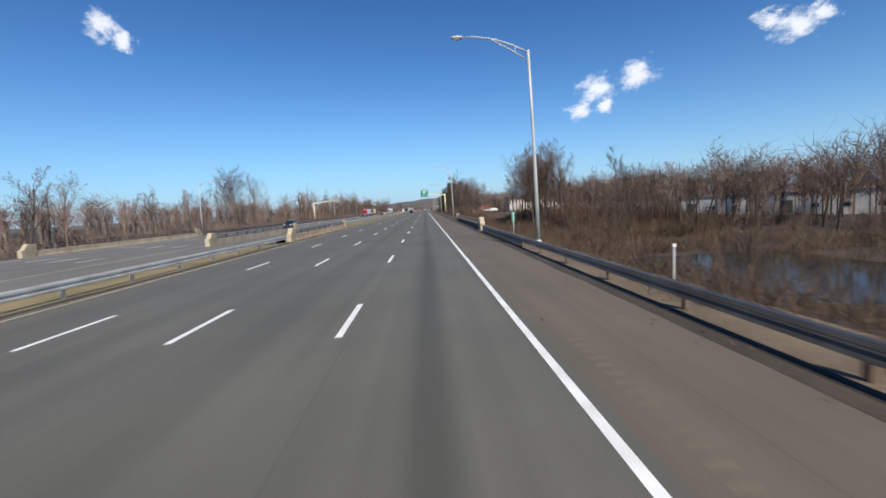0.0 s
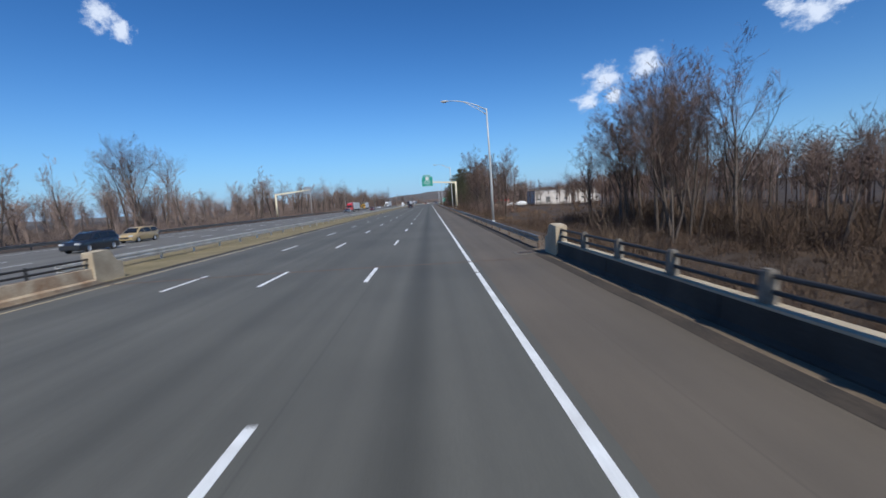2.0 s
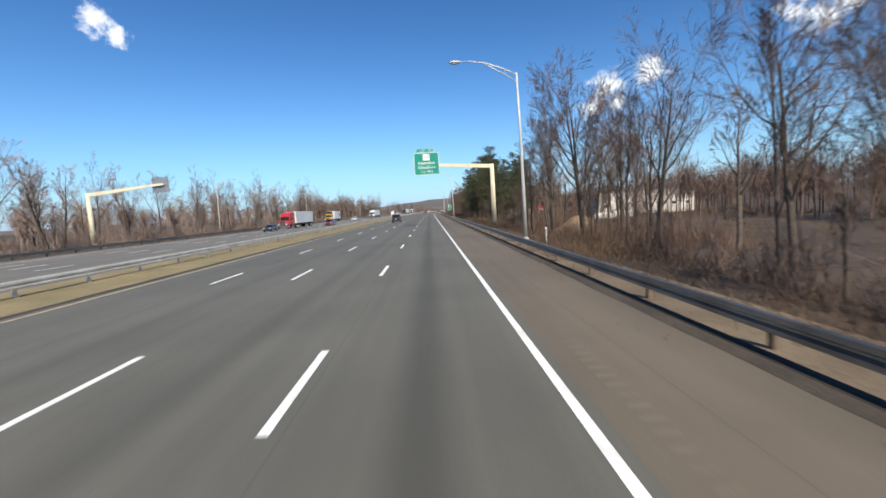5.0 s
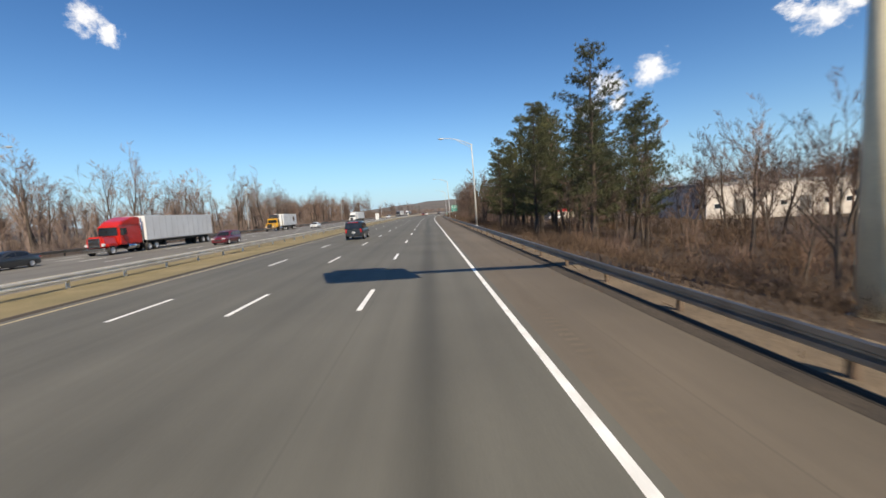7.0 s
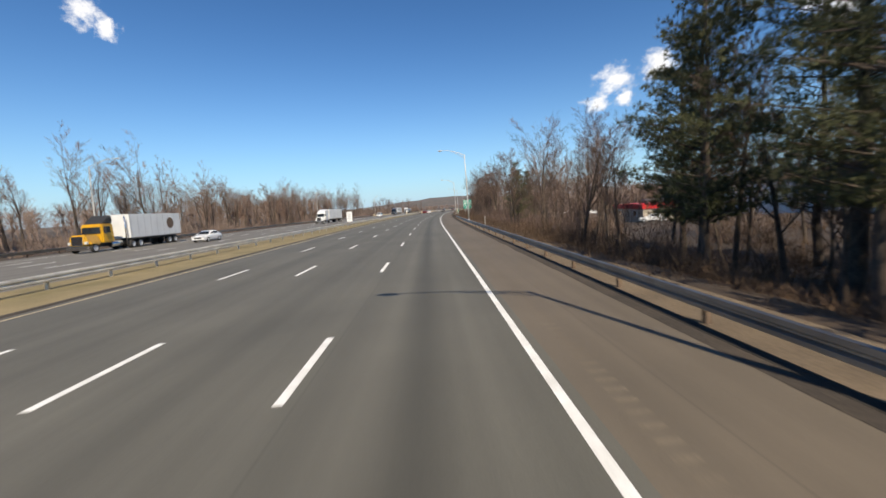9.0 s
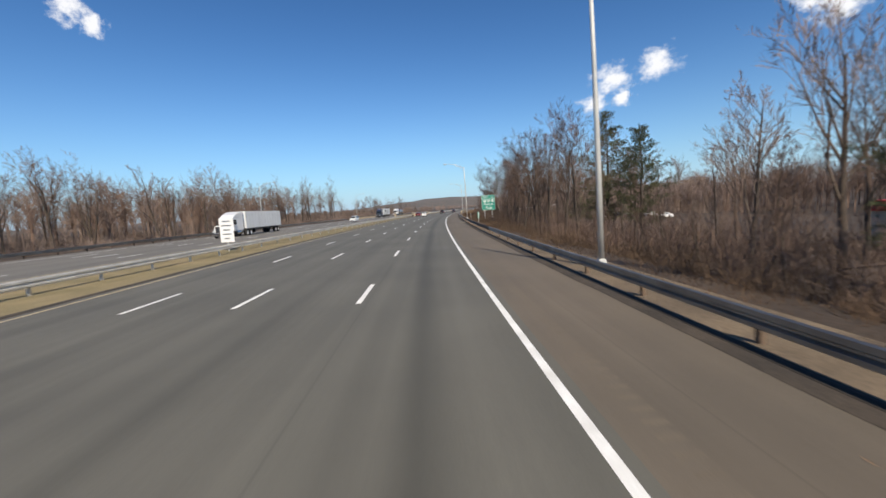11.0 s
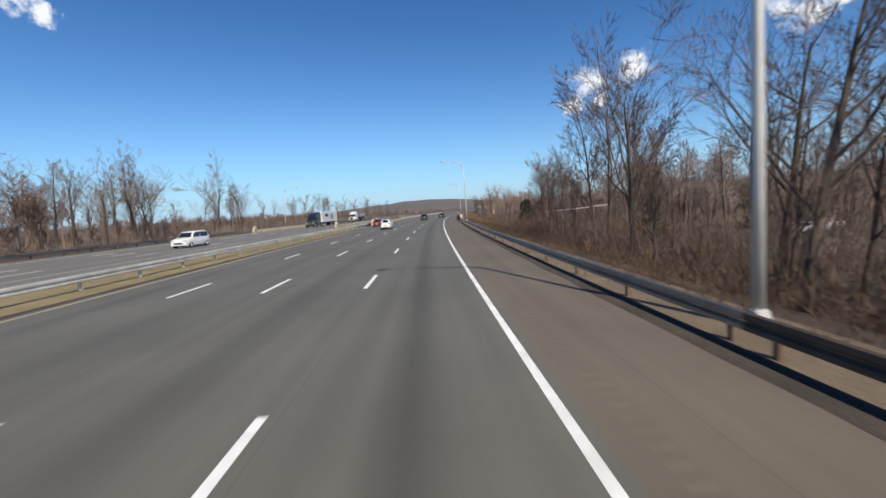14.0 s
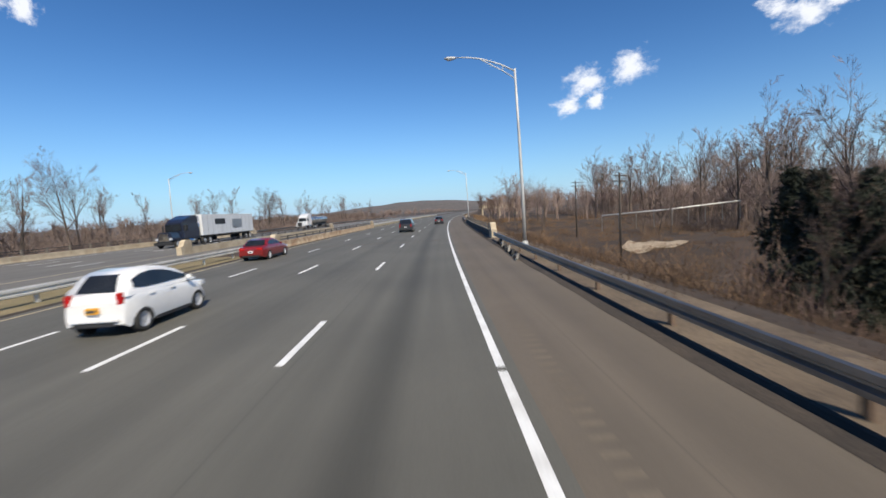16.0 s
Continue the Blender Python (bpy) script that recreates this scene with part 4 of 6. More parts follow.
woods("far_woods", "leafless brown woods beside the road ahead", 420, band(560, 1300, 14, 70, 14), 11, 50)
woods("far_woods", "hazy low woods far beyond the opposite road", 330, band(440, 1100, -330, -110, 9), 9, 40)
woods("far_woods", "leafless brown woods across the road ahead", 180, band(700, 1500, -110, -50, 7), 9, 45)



def cedar(s, d, height, seed):
    """A dark columnar evergreen, leaves down to the ground."""
    gen = np.random.default_rng(seed)
    leaves, stems = [], []
    for i in range(170):
        t = gen.uniform(0.0, 1.0) ** 0.8
        a = gen.uniform(0, 2 * math.pi)
        reach = height * 0.2 * (1 - t) ** 0.55 * (0.75 + 0.4 * math.sin(a * 2 + t * 7)) + 0.1
        p0, p1 = np.array([0, 0, t * height * 0.93]), np.array([math.cos(a) * reach, math.sin(a) * reach, t * height * 0.93 + reach * 0.7])
        stems.append((*p0, *p1, 0.02, 0.008))
        for _ in range(18):
            c = p0 + (p1 - p0) * gen.uniform(0.45, 1.05) + gen.normal(0, 0.12, 3)
            for q in range(6):
                v = unit(gen.normal(0, 1, 3) + [0, 0, 0.8]) * gen.uniform(0.12, 0.26)
                leaves.append((*c, *(c + v), 0.026, 0.009))
    o = thing("cedar_tree", "dark columnar evergreen behind the guard rail", "tree", "evergreens beside the highway", on_road(s, d, ground_height(s, d) - 0.1))
    part("trunk", tubes_mesh("trunk", [(0, 0, -0.2, 0, 0, height * 0.95, 0.14, 0.03)], 8, M_BARK), None, o)
    crown = part("crown", tubes_mesh("crown", stems, 3, M_BARK), None, o, "steep boughs")
    tagged(part("foliage", tubes_mesh("foliage", leaves, 2, M_CEDAR), None, crown, "dense dark green foliage"), kind="stuff")


M_CEDAR = shader("cedar_leaves", (0.028, 0.034, 0.018), (0.016, 0.021, 0.012), scale=1.2, rough=0.85, fine=6, spread=0.3)
cedar(459.0, 15.0, 7.6, 31)
cedar(457.4, 16.8, 7.0, 32)
cedar(456.0, 15.4, 6.2, 33)
cedar(461.0, 17.6, 6.0, 34)
cedar(456.6, 13.9, 7.2, 35)

# wooded hill ridge at the horizon
verts, faces = [], []
N = 90
for i in range(N + 1):
    a = radians(-75 + 150 * i / N)
    h = 20 + 16 * noise.noise(Vector((i * 0.12, 0.5, 0))) + 48 * math.exp(-((math.degrees(a) - 3) / 9) ** 2) + 6 * noise.noise(Vector((i * 0.8, 2.5, 0)))
    for r, z in ((2300, -4), (2600, h * 0.62), (3000, h), (3600, 0)):
        verts.append((r * math.sin(a), 300 + r * math.cos(a), z + 4 * noise.noise(Vector((i * 1.7, r, 3)))))
for i in range(N):
    for j in range(3):
        k = i * 4 + j
        faces.append((k, k + 4, k + 5, k + 1))
tagged(new("hill_ridge", mesh_of("hill_ridge", verts, faces, M_RIDGE, smooth=True)), "low wooded brown hills along the horizon", "hill", kind="structure")

# ---- street lamps ----


def street_lamp():
    """A tapered pole with a curved twin-tube arm and a cobra-head luminaire; the arm reaches to the left (-x)."""
    lamp = thing("street_lamp", "tall grey street lamp with a curved arm behind the guard rail", "street lamp", "street lamps along the highway")
    bm = tube(bmesh.new(), [(0, 0, -0.6), (0, 0, 0.1)], 0.32, 14)
    part("footing", bm, M_CONCRETE, lamp)
    bm = box(bmesh.new(), -0.2, 0.2, -0.2, 0.2, 0.1, 0.5, bevel=0.03, taper=(0.75, 0.75))
    part("base", bm, M_POLE, lamp)
    part("pole", tube(bmesh.new(), [(0, 0, 0.5), (-0.03, 0, 4), (-0.10, 0, 8), (-0.2, 0, 12.1)], [0.125, 0.11, 0.092, 0.072], 14), M_POLE, lamp)
    arm = part("arm", tube(bmesh.new(), [(-0.2, 0, 11.95), (-1.2, 0, 12.45), (-2.4, 0, 12.85), (-3.4, 0, 13.0), (-4.2, 0, 13.02)], [0.055, 0.05, 0.045, 0.04, 0.035], 8), M_POLE, lamp, "curved upper arm tube")
    part("brace", tube(bmesh.new(), [(-0.2, 0, 11.45), (-1.0, 0, 12.0), (-2.0, 0, 12.55), (-2.5, 0, 12.84)], 0.035, 8), M_POLE, arm)
    part("strut", tube(bmesh.new(), [(-1.0, 0, 12.0), (-1.0, 0, 12.36)], 0.025, 6), M_POLE, arm)
    bm = bmesh.new()
    bmesh.ops.create_uvsphere(bm, u_segments=14, v_segments=8, radius=1.0, matrix=Matrix.Translation((-4.5, 0, 13.0)) @ Matrix.Diagonal((0.42, 0.17, 0.11, 1)))
    head = part("luminaire", bm, M_POLE, lamp, "oval cobra-head lamp housing")
    bm = bmesh.new()
    bmesh.ops.create_uvsphere(bm, u_segments=12, v_segments=6, radius=1.0, matrix=Matrix.Translation((-4.55, 0, 12.93)) @ Matrix.Diagonal((0.24, 0.13, 0.09, 1)))
    part("lens", bm, M_LENS, head, "unlit clear lens")
    return lamp


M_LENS = shader("clear_plastic", (0.6, 0.6, 0.58), rough=0.2)
lamp = street_lamp()
first = True
for s in (24.3, 96.5, 165.8, 248.1, 317.0, 392.0, 467.0, 540.0):
    m = on_road(s, 4.6, -0.1, 0, 0.915)
    if first:
        lamp.matrix_world, first = m, False
    else:
        copy_thing_scaled(lamp, m)
for s, d in ((107.0, -57.5), (243.0, -53.5), (311.2, -52.0), (420.0, -53.0), (520.0, -53.0)):
    o = copy_thing_scaled(lamp, on_road(s, d, ground_height(s, d), 180))
    tagged(o, "tall grey street lamp beyond the opposite road")

# ---- signs ----


def lettering(text, size, parent, x, z, y, material, name="lettering", fill=0.004, squeeze=1.0, align="CENTER"):
    """Raised letters in the x-z plane, facing -y."""
    cu = bpy.data.curves.new("letters", "FONT")
    cu.body, cu.size, cu.align_x, cu.align_y, cu.extrude = text, size, align, "CENTER", fill
    cu.resolution_u = 2
    tmp = bpy.data.objects.new("letters", cu)
    me = bpy.data.meshes.new_from_object(tmp)
    bpy.data.objects.remove(tmp)
    me.transform(Matrix.Translation((x, y, z)) @ Matrix.Rotation(radians(90), 4, "X") @ Matrix.Diagonal((squeeze, 1, 1, 1)))
    me.materials.append(material)
    return part(name, me, None, parent, text)


def rounded_panel(bm, x0, x1, z0, z1, y0, y1, r, steps=5):
    pts = []
    for cx, cz, a0 in ((x1 - r, z1 - r, 0), (x0 + r, z1 - r, 90), (x0 + r, z0 + r, 180), (x1 - r, z0 + r, 270)):
        for k in range(steps + 1):
            a = radians(a0 + 90 * k / steps)
            pts.append((cx + r * math.cos(a), cz + r * math.sin(a)))
    f = [bm.verts.new((x, y0, z)) for x, z in pts]
    b = [bm.verts.new((x, y1, z)) for x, z in pts]
    bm.faces.new(f[::-1])
    bm.faces.new(b)
    n = len(pts)
    for k in range(n):
        bm.faces.new((f[k], f[(k + 1) % n], b[(k + 1) % n], b[k]))
    bmesh.ops.recalc_face_normals(bm, faces=bm.faces)
    return bm


def panel(parent, name, x0, x1, z0, z1, label, y=0.0, border=0.06, r=0.15):
    """A green sheet with a white border and an aluminium back."""
    p = part(name, rounded_panel(bmesh.new(), x0, x1, z0, z1, y, y + 0.03, r), M_GREEN, parent, label)
    rim = bmesh.new()
    rounded_panel(rim, x0 + 0.03, x1 - 0.03, z0 + 0.03, z1 - 0.03, y - 0.006, y - 0.001, r)
    part("border", rim, M_WHITE, p, "white border")
    part("face", rounded_panel(bmesh.new(), x0 + 0.03 + border, x1 - 0.03 - border, z0 + 0.03 + border, z1 - 0.03 - border, y - 0.011, y - 0.003, r * 0.7), M_GREEN, p, "green reflective face")
    part("back", rounded_panel(bmesh.new(), x0 + 0.01, x1 - 0.01, z0 + 0.01, z1 - 0.01, y + 0.031, y + 0.05, r), M_BACK, p, "bare aluminium back")
    return p


# cantilever with the exit sign: the post stands behind the rail, the arm reaches over the lane
M_RED = shader("faded_red_print", (0.45, 0.12, 0.12), (0.35, 0.1, 0.1), rough=0.6)
M_INK = shader("dark_print", (0.05, 0.05, 0.06), (0.03, 0.03, 0.04), rough=0.6)


def cantilever(name, label, post_h, reach, lean=0.0):
    g = thing(name, label, "sign gantry", "cantilever sign gantries")
    part("footing", box(bmesh.new(), -0.55, 0.55, -0.55, 0.55, -1.2, 0.15, bevel=0.04), M_CONCRETE, g)
    bm = bmesh.new()
    tube(bm, [(0, 0, 0.15), (0, 0, post_h + 0.30)], [0.40, 0.29], 8)
    post = part("post", bm, M_CREAM, g, "tapered cream steel post")
    part("base_plate", box(bmesh.new(), -0.5, 0.5, -0.45, 0.45, 0.15, 0.2, bevel=0.01), M_CREAM, post)
    # thin dark tube added to draw the seam between the post's pale facets
    part("seam", tube(bmesh.new(), [(-0.05, -0.385, 0.2), (-0.05, -0.285, post_h - 0.3)], 0.022, 6), M_STEEL, post, "dark seam line down the post")
    bm = bmesh.new()
    k = 5
    rings = []
    for i in range(k + 1):
        f = i / k
        x, h, z = -0.15 - f * (reach - 0.15), 0.28 - 0.12 * f, post_h + lean * f
        rings.append([bm.verts.new((x, y, z + v)) for y, v in ((-h * 0.8, -h), (h * 0.8, -h), (h * 0.8, h), (-h * 0.8, h))])
    for a, b in zip(rings, rings[1:]):
        for j in range(4):
            bm.faces.new((a[j], a[(j + 1) % 4], b[(j + 1) % 4], b[j]))
    bm.faces.new(rings[0])
    bm.faces.new(rings[-1][::-1])
    bmesh.ops.recalc_face_normals(bm, faces=bm.faces)
    part("arm", bm, M_CREAM, g, "tapered cream steel arm")
    return g


gantry = cantilever("sign_gantry", "cream cantilever gantry holding a green exit sign over the lane", 9.05, 11.45, 0.75)
exit_sign = panel(gantry, "exit_sign", -11.6, -7.85, 8.25, 11.5, "green exit sign for Hamden and Cheshire", y=-0.25, r=0.25)
tab = panel(gantry, "exit_tab", -11.1, -8.6, 11.54, 12.1, "green exit number tab", y=-0.25, r=0.1, border=0.03)
cx = -9.72
lettering("EXIT", 0.34, tab, cx - 0.55, 11.81, -0.263, M_WHITE)
lettering("10", 0.46, tab, cx + 0.55, 11.81, -0.263, M_WHITE)
shield = part("route_shield", box(bmesh.new(), cx - 0.5, cx + 0.5, -0.266, -0.262, 10.36, 11.26, bevel=0.0), M_WHITE, exit_sign, "white square route marker")
lettering("4", 0.75, shield, cx - 0.22, 10.81, -0.27, M_RED)
lettering("0", 0.75, shield, cx + 0.22, 10.81, -0.27, M_INK)
lettering("Hamden", 0.66, exit_sign, cx, 9.98, -0.265, M_WHITE, squeeze=1.12)
lettering("Cheshire", 0.66, exit_sign, cx, 9.33, -0.265, M_WHITE, squeeze=1.08)
lettering("1/2  MILE", 0.42, exit_sign, cx, 8.72, -0.265, M_WHITE, squeeze=1.1)
for z in (9.0, 10.6):
    part("bracket", box(bmesh.new(), -11.45, -8.0, -0.2, -0.14, z - 0.05, z + 0.05), M_BACK, exit_sign)
gantry.matrix_world = on_road(201.4, 8.0, -0.55)
# the same kind of gantry over the opposite road, seen from behind
far_gantry = cantilever("sign_gantry", "cream cantilever gantry beyond the opposite road seen from behind", 8.3, 12.0, 1.1)
back = part("sign_back", rounded_panel(bmesh.new(), -12.6, -10.0, 8.1, 10.5, -0.3, -0.25, 0.2), M_BACK, far_gantry, "bare back of the sign")
for x in (-12.3, -11.6, -11.0, -10.3):
    part("stiffener", box(bmesh.new(), x - 0.04, x + 0.04, -0.24, -0.16, 8.0, 10.7), M_BACK, back)
far_gantry.matrix_world = on_road(206.5, -55.5, -0.3, 180)

# park-and-ride sign on two posts
park = thing("roadside_sign", "green park-and-ride exit sign on two steel posts behind the rail", "road sign", "", on_road(382.0, 8.3, -0.8, 20) @ Matrix.Diagonal((1.12, 1, 1, 1)))
for x in (-0.68, 0.68):
    part("post", tube(bmesh.new(), [(x, 0.13, -0.8), (x, 0.13, 4.6)], 0.07, 10), M_POLE, park)
board = panel(park, "board", -1.25, 1.25, 2.5, 5.35, "green board with a white border", r=0.16, border=0.035)
part("divider", box(bmesh.new(), -1.18, 1.18, -0.016, -0.012, 4.58, 4.63), M_WHITE, board, "white dividing line")
lettering("EXIT", 0.46, board, -0.48, 4.94, -0.016, M_WHITE)
lettering("10", 0.58, board, 0.70, 4.94, -0.016, M_WHITE)
lettering("Park &", 0.66, board, 0, 3.62, -0.016, M_WHITE, squeeze=1.0)
lettering("Ride", 0.66, board, 0.05, 2.94, -0.016, M_WHITE, squeeze=1.0)
for x, wide in ((-0.72, 0.54), (0.0, 0.46), (0.72, 0.52)):
    icon = part("pictogram", rounded_panel(bmesh.new(), x - wide / 2, x + wide / 2, 4.02, 4.50, -0.016, -0.012, 0.06), M_WHITE, board, "white pictogram")
    part("window_mark", box(bmesh.new(), x - wide * 0.34, x + wide * 0.34, -0.02, -0.017, 4.27, 4.42), M_GREEN, icon)
    for a in (-0.3, 0.3):
        part("wheel_mark", tube(bmesh.new(), [(x + a * wide, -0.02, 4.10), (x + a * wide, -0.017, 4.10)], 0.05, 8), M_GREEN, icon)


def mile_marker(s, d, z, high):
    o = thing("mile_marker", "small green mile marker on a steel post behind the guard rail", "mile marker", "mile markers", on_road(s, d, z))
    part("post", box(bmesh.new(), -0.035, 0.035, 0.0, 0.03, -0.6, high, bevel=0.005), M_POLE, o)
    b = panel(o, "plate", -0.13, 0.13, high - 0.85, high + 0.05, "narrow green plate", r=0.03, border=0.012, y=-0.02)
    for k in range(3):
        zz = high - 0.13 - 0.26 * k
        part("text_bar", box(bmesh.new(), -0.045, 0.045, -0.036, -0.032, zz - 0.08, zz + 0.08), M_WHITE, b)


mile_marker(37.2, 5.9, -0.2, 1.95)
mile_marker(363.6, 4.8, -0.1, 1.75)


def delineator(s, d, z, h):
    o = thing("delineator_post", "thin post with a round white reflector", "delineator", "delineator posts", on_road(s, d, z))
    part("post", box(bmesh.new(), -0.03, 0.03, -0.012, 0.012, -0.3, h, bevel=0.004), M_POLE, o)
    part("reflector", tube(bmesh.new(), [(0, -0.03, h - 0.06), (0, -0.013, h - 0.06)], 0.06, 14), M_WHITE, o, "round white reflector")


for s, d, z, h in ((12.6, 5.6, -0.2, 1.25), (388.6, 5.2, -0.1, 1.2), (163.0, 5.2, -0.1, 1.2), (300.0, 5.2, -0.1, 1.2)):
    delineator(s, d, z, h)
# white notice board in the median
notice = thing("median_sign", "white notice board with grey text lines in the median", "road sign", "", on_road(339.2, -19.9, surface(-19.9)))
part("post", box(bmesh.new(), -0.05, 0.05, 0.0, 0.06, -0.4, 1.2), M_POLE, notice)
nb = part("board", rounded_panel(bmesh.new(), -0.6, 0.6, 0.75, 2.9, -0.03, 0.0, 0.06), M_WHITE, notice)
for k, w in enumerate((0.7, 0.9, 0.6, 0.8, 0.5)):
    part("text_bar", box(bmesh.new(), -w / 2, w / 2, -0.038, -0.034, 2.6 - 0.38 * k - 0.06, 2.6 - 0.38 * k + 0.06), M_BACK, nb)

# ---- utility poles on the right ----
M_WOODPOLE = shader("creosote_wood", (0.06, 0.047, 0.037), (0.04, 0.032, 0.027), scale=2, rough=0.9, bump=0.5, fine=30, spread=0.25)
for s, d, h in ((494, 22, 11.6), (530, 27, 12.0)):
    z = ground_height(s, d)
    o = thing("utility_pole", "dark wooden utility pole with crossarms", "utility pole", "utility poles", on_road(s, d, z, 25))
    part("pole", tube(bmesh.new(), [(0, 0, -0.8), (0, 0, h)], [0.17, 0.12], 10), M_WOODPOLE, o)
    for k in (0.45, 1.15):
        arm = part("crossarm", box(bmesh.new(), -1.15, 1.15, -0.18, -0.08, h - k - 0.06, h - k + 0.06, bevel=0.01), M_WOODPOLE, o)
        for x in (-1.0, -0.55, 0.55, 1.0):
            part("insulator", tube(bmesh.new(), [(x, -0.13, h - k + 0.06), (x, -0.13, h - k + 0.2)], [0.05, 0.035], 8), M_LENS, arm)
    part("transformer", tube(bmesh.new(), [(0.28, 0, h - 2.3), (0.28, 0, h - 1.5)], 0.2, 12), M_STEEL, o)

# a sandy turning place down on the falling ground, and the rail of a side road above it
near_edge, far_edge = ((501.2, 25.0), (499.0, 33.9)), ((516.2, 31.0), (506.1, 37.0))
verts, faces = [], []
for k in range(9):
    u = k / 8
    for j in range(6):
        v = (0.12 * math.sin(k * 1.9) + 0.05 + (0.95 - 0.35 * u) * j / 5) if 0 < k < 8 else 0.45 + 0.02 * j
        s_ = (1 - v) * (near_edge[0][0] * (1 - u) + near_edge[1][0] * u) + v * (far_edge[0][0] * (1 - u) + far_edge[1][0] * u)
        d_ = (1 - v) * (near_edge[0][1] * (1 - u) + near_edge[1][1] * u) + v * (far_edge[0][1] * (1 - u) + far_edge[1][1] * u)
        verts.append(road(s_, d_, ground_height(s_, d_) + 0.12))
for k in range(8):
    faces += [(6 * k + j, 6 * k + j + 6, 6 * k + j + 7, 6 * k + j + 1) for j in range(5)]
tagged(new("sandy_yard", mesh_of("sandy_yard", verts, faces, M_SAND, smooth=True)), "pale sandy turning place among dry weeds", "yard", kind="structure")

# the rail of a side road on the hillside, and a far overpass
side_rail = thing("side_road_rail", "pale steel rail of a side road on the hillside", "guard rail", "", kind="structure")
rail_line = [road(521.4, 29.4, -0.2), road(517.7, 40.8, 0.4), road(513.9, 50.5, 1.25)]
part("beam", tube(bmesh.new(), rail_line, 0.13, 8), M_BRIGHT, side_rail)
for k in range(9):
    a, b, f = (rail_line[0], rail_line[1], k / 4) if k < 5 else (rail_line[1], rail_line[2], (k - 4) / 4)
    p = a.lerp(b, f)
    part("post", box(bmesh.new(), p.x - 0.06, p.x + 0.06, p.y - 0.06, p.y + 0.06, p.z - 3.0, p.z), M_STEEL, side_rail)
overpass = thing("far_overpass", "pale concrete overpass far along the highway", "bridge", "", on_road(705, 21, 0, 8), kind="structure")
part("deck", box(bmesh.new(), -12, 14, -4, 4, 2.2, 3.4, bevel=0.05), M_CONCRETE, overpass)
part("parapet", box(bmesh.new(), -12, 14, -4.2, -3.9, 3.4, 4.3, bevel=0.03), M_CONCRETE, overpass)
for x in (-10.5, 0, 10.5):
    part("pier", box(bmesh.new(), x - 0.5, x + 0.5, -3, 3, -4.0, 2.2, bevel=0.05), M_CONCRETE, overpass)

# ---- buildings behind the trees ----
M_WALL_W = shader("white_siding", (0.74, 0.73, 0.70), (0.6, 0.59, 0.56), scale=0.3, rough=0.7, fine=6, spread=0.06)
M_PALEWALL = shader("pale_cladding", (0.60, 0.55, 0.50), (0.47, 0.42, 0.38), scale=0.5, rough=0.8, fine=5, spread=0.08)
M_ROOF = shader("grey_roof", (0.30, 0.29, 0.28), (0.22, 0.21, 0.2), scale=0.4, rough=0.85)
M_GLASS = shader("window_glass", (0.02, 0.025, 0.03), (0.03, 0.035, 0.04), rough=0.06)
M_BEIGE = shader("beige_wall", (0.52, 0.45, 0.35), (0.43, 0.37, 0.29), scale=0.3, rough=0.8)
M_CANOPY = shader("red_fascia", (0.55, 0.02, 0.02), (0.45, 0.02, 0.02), scale=0.8, rough=0.5)


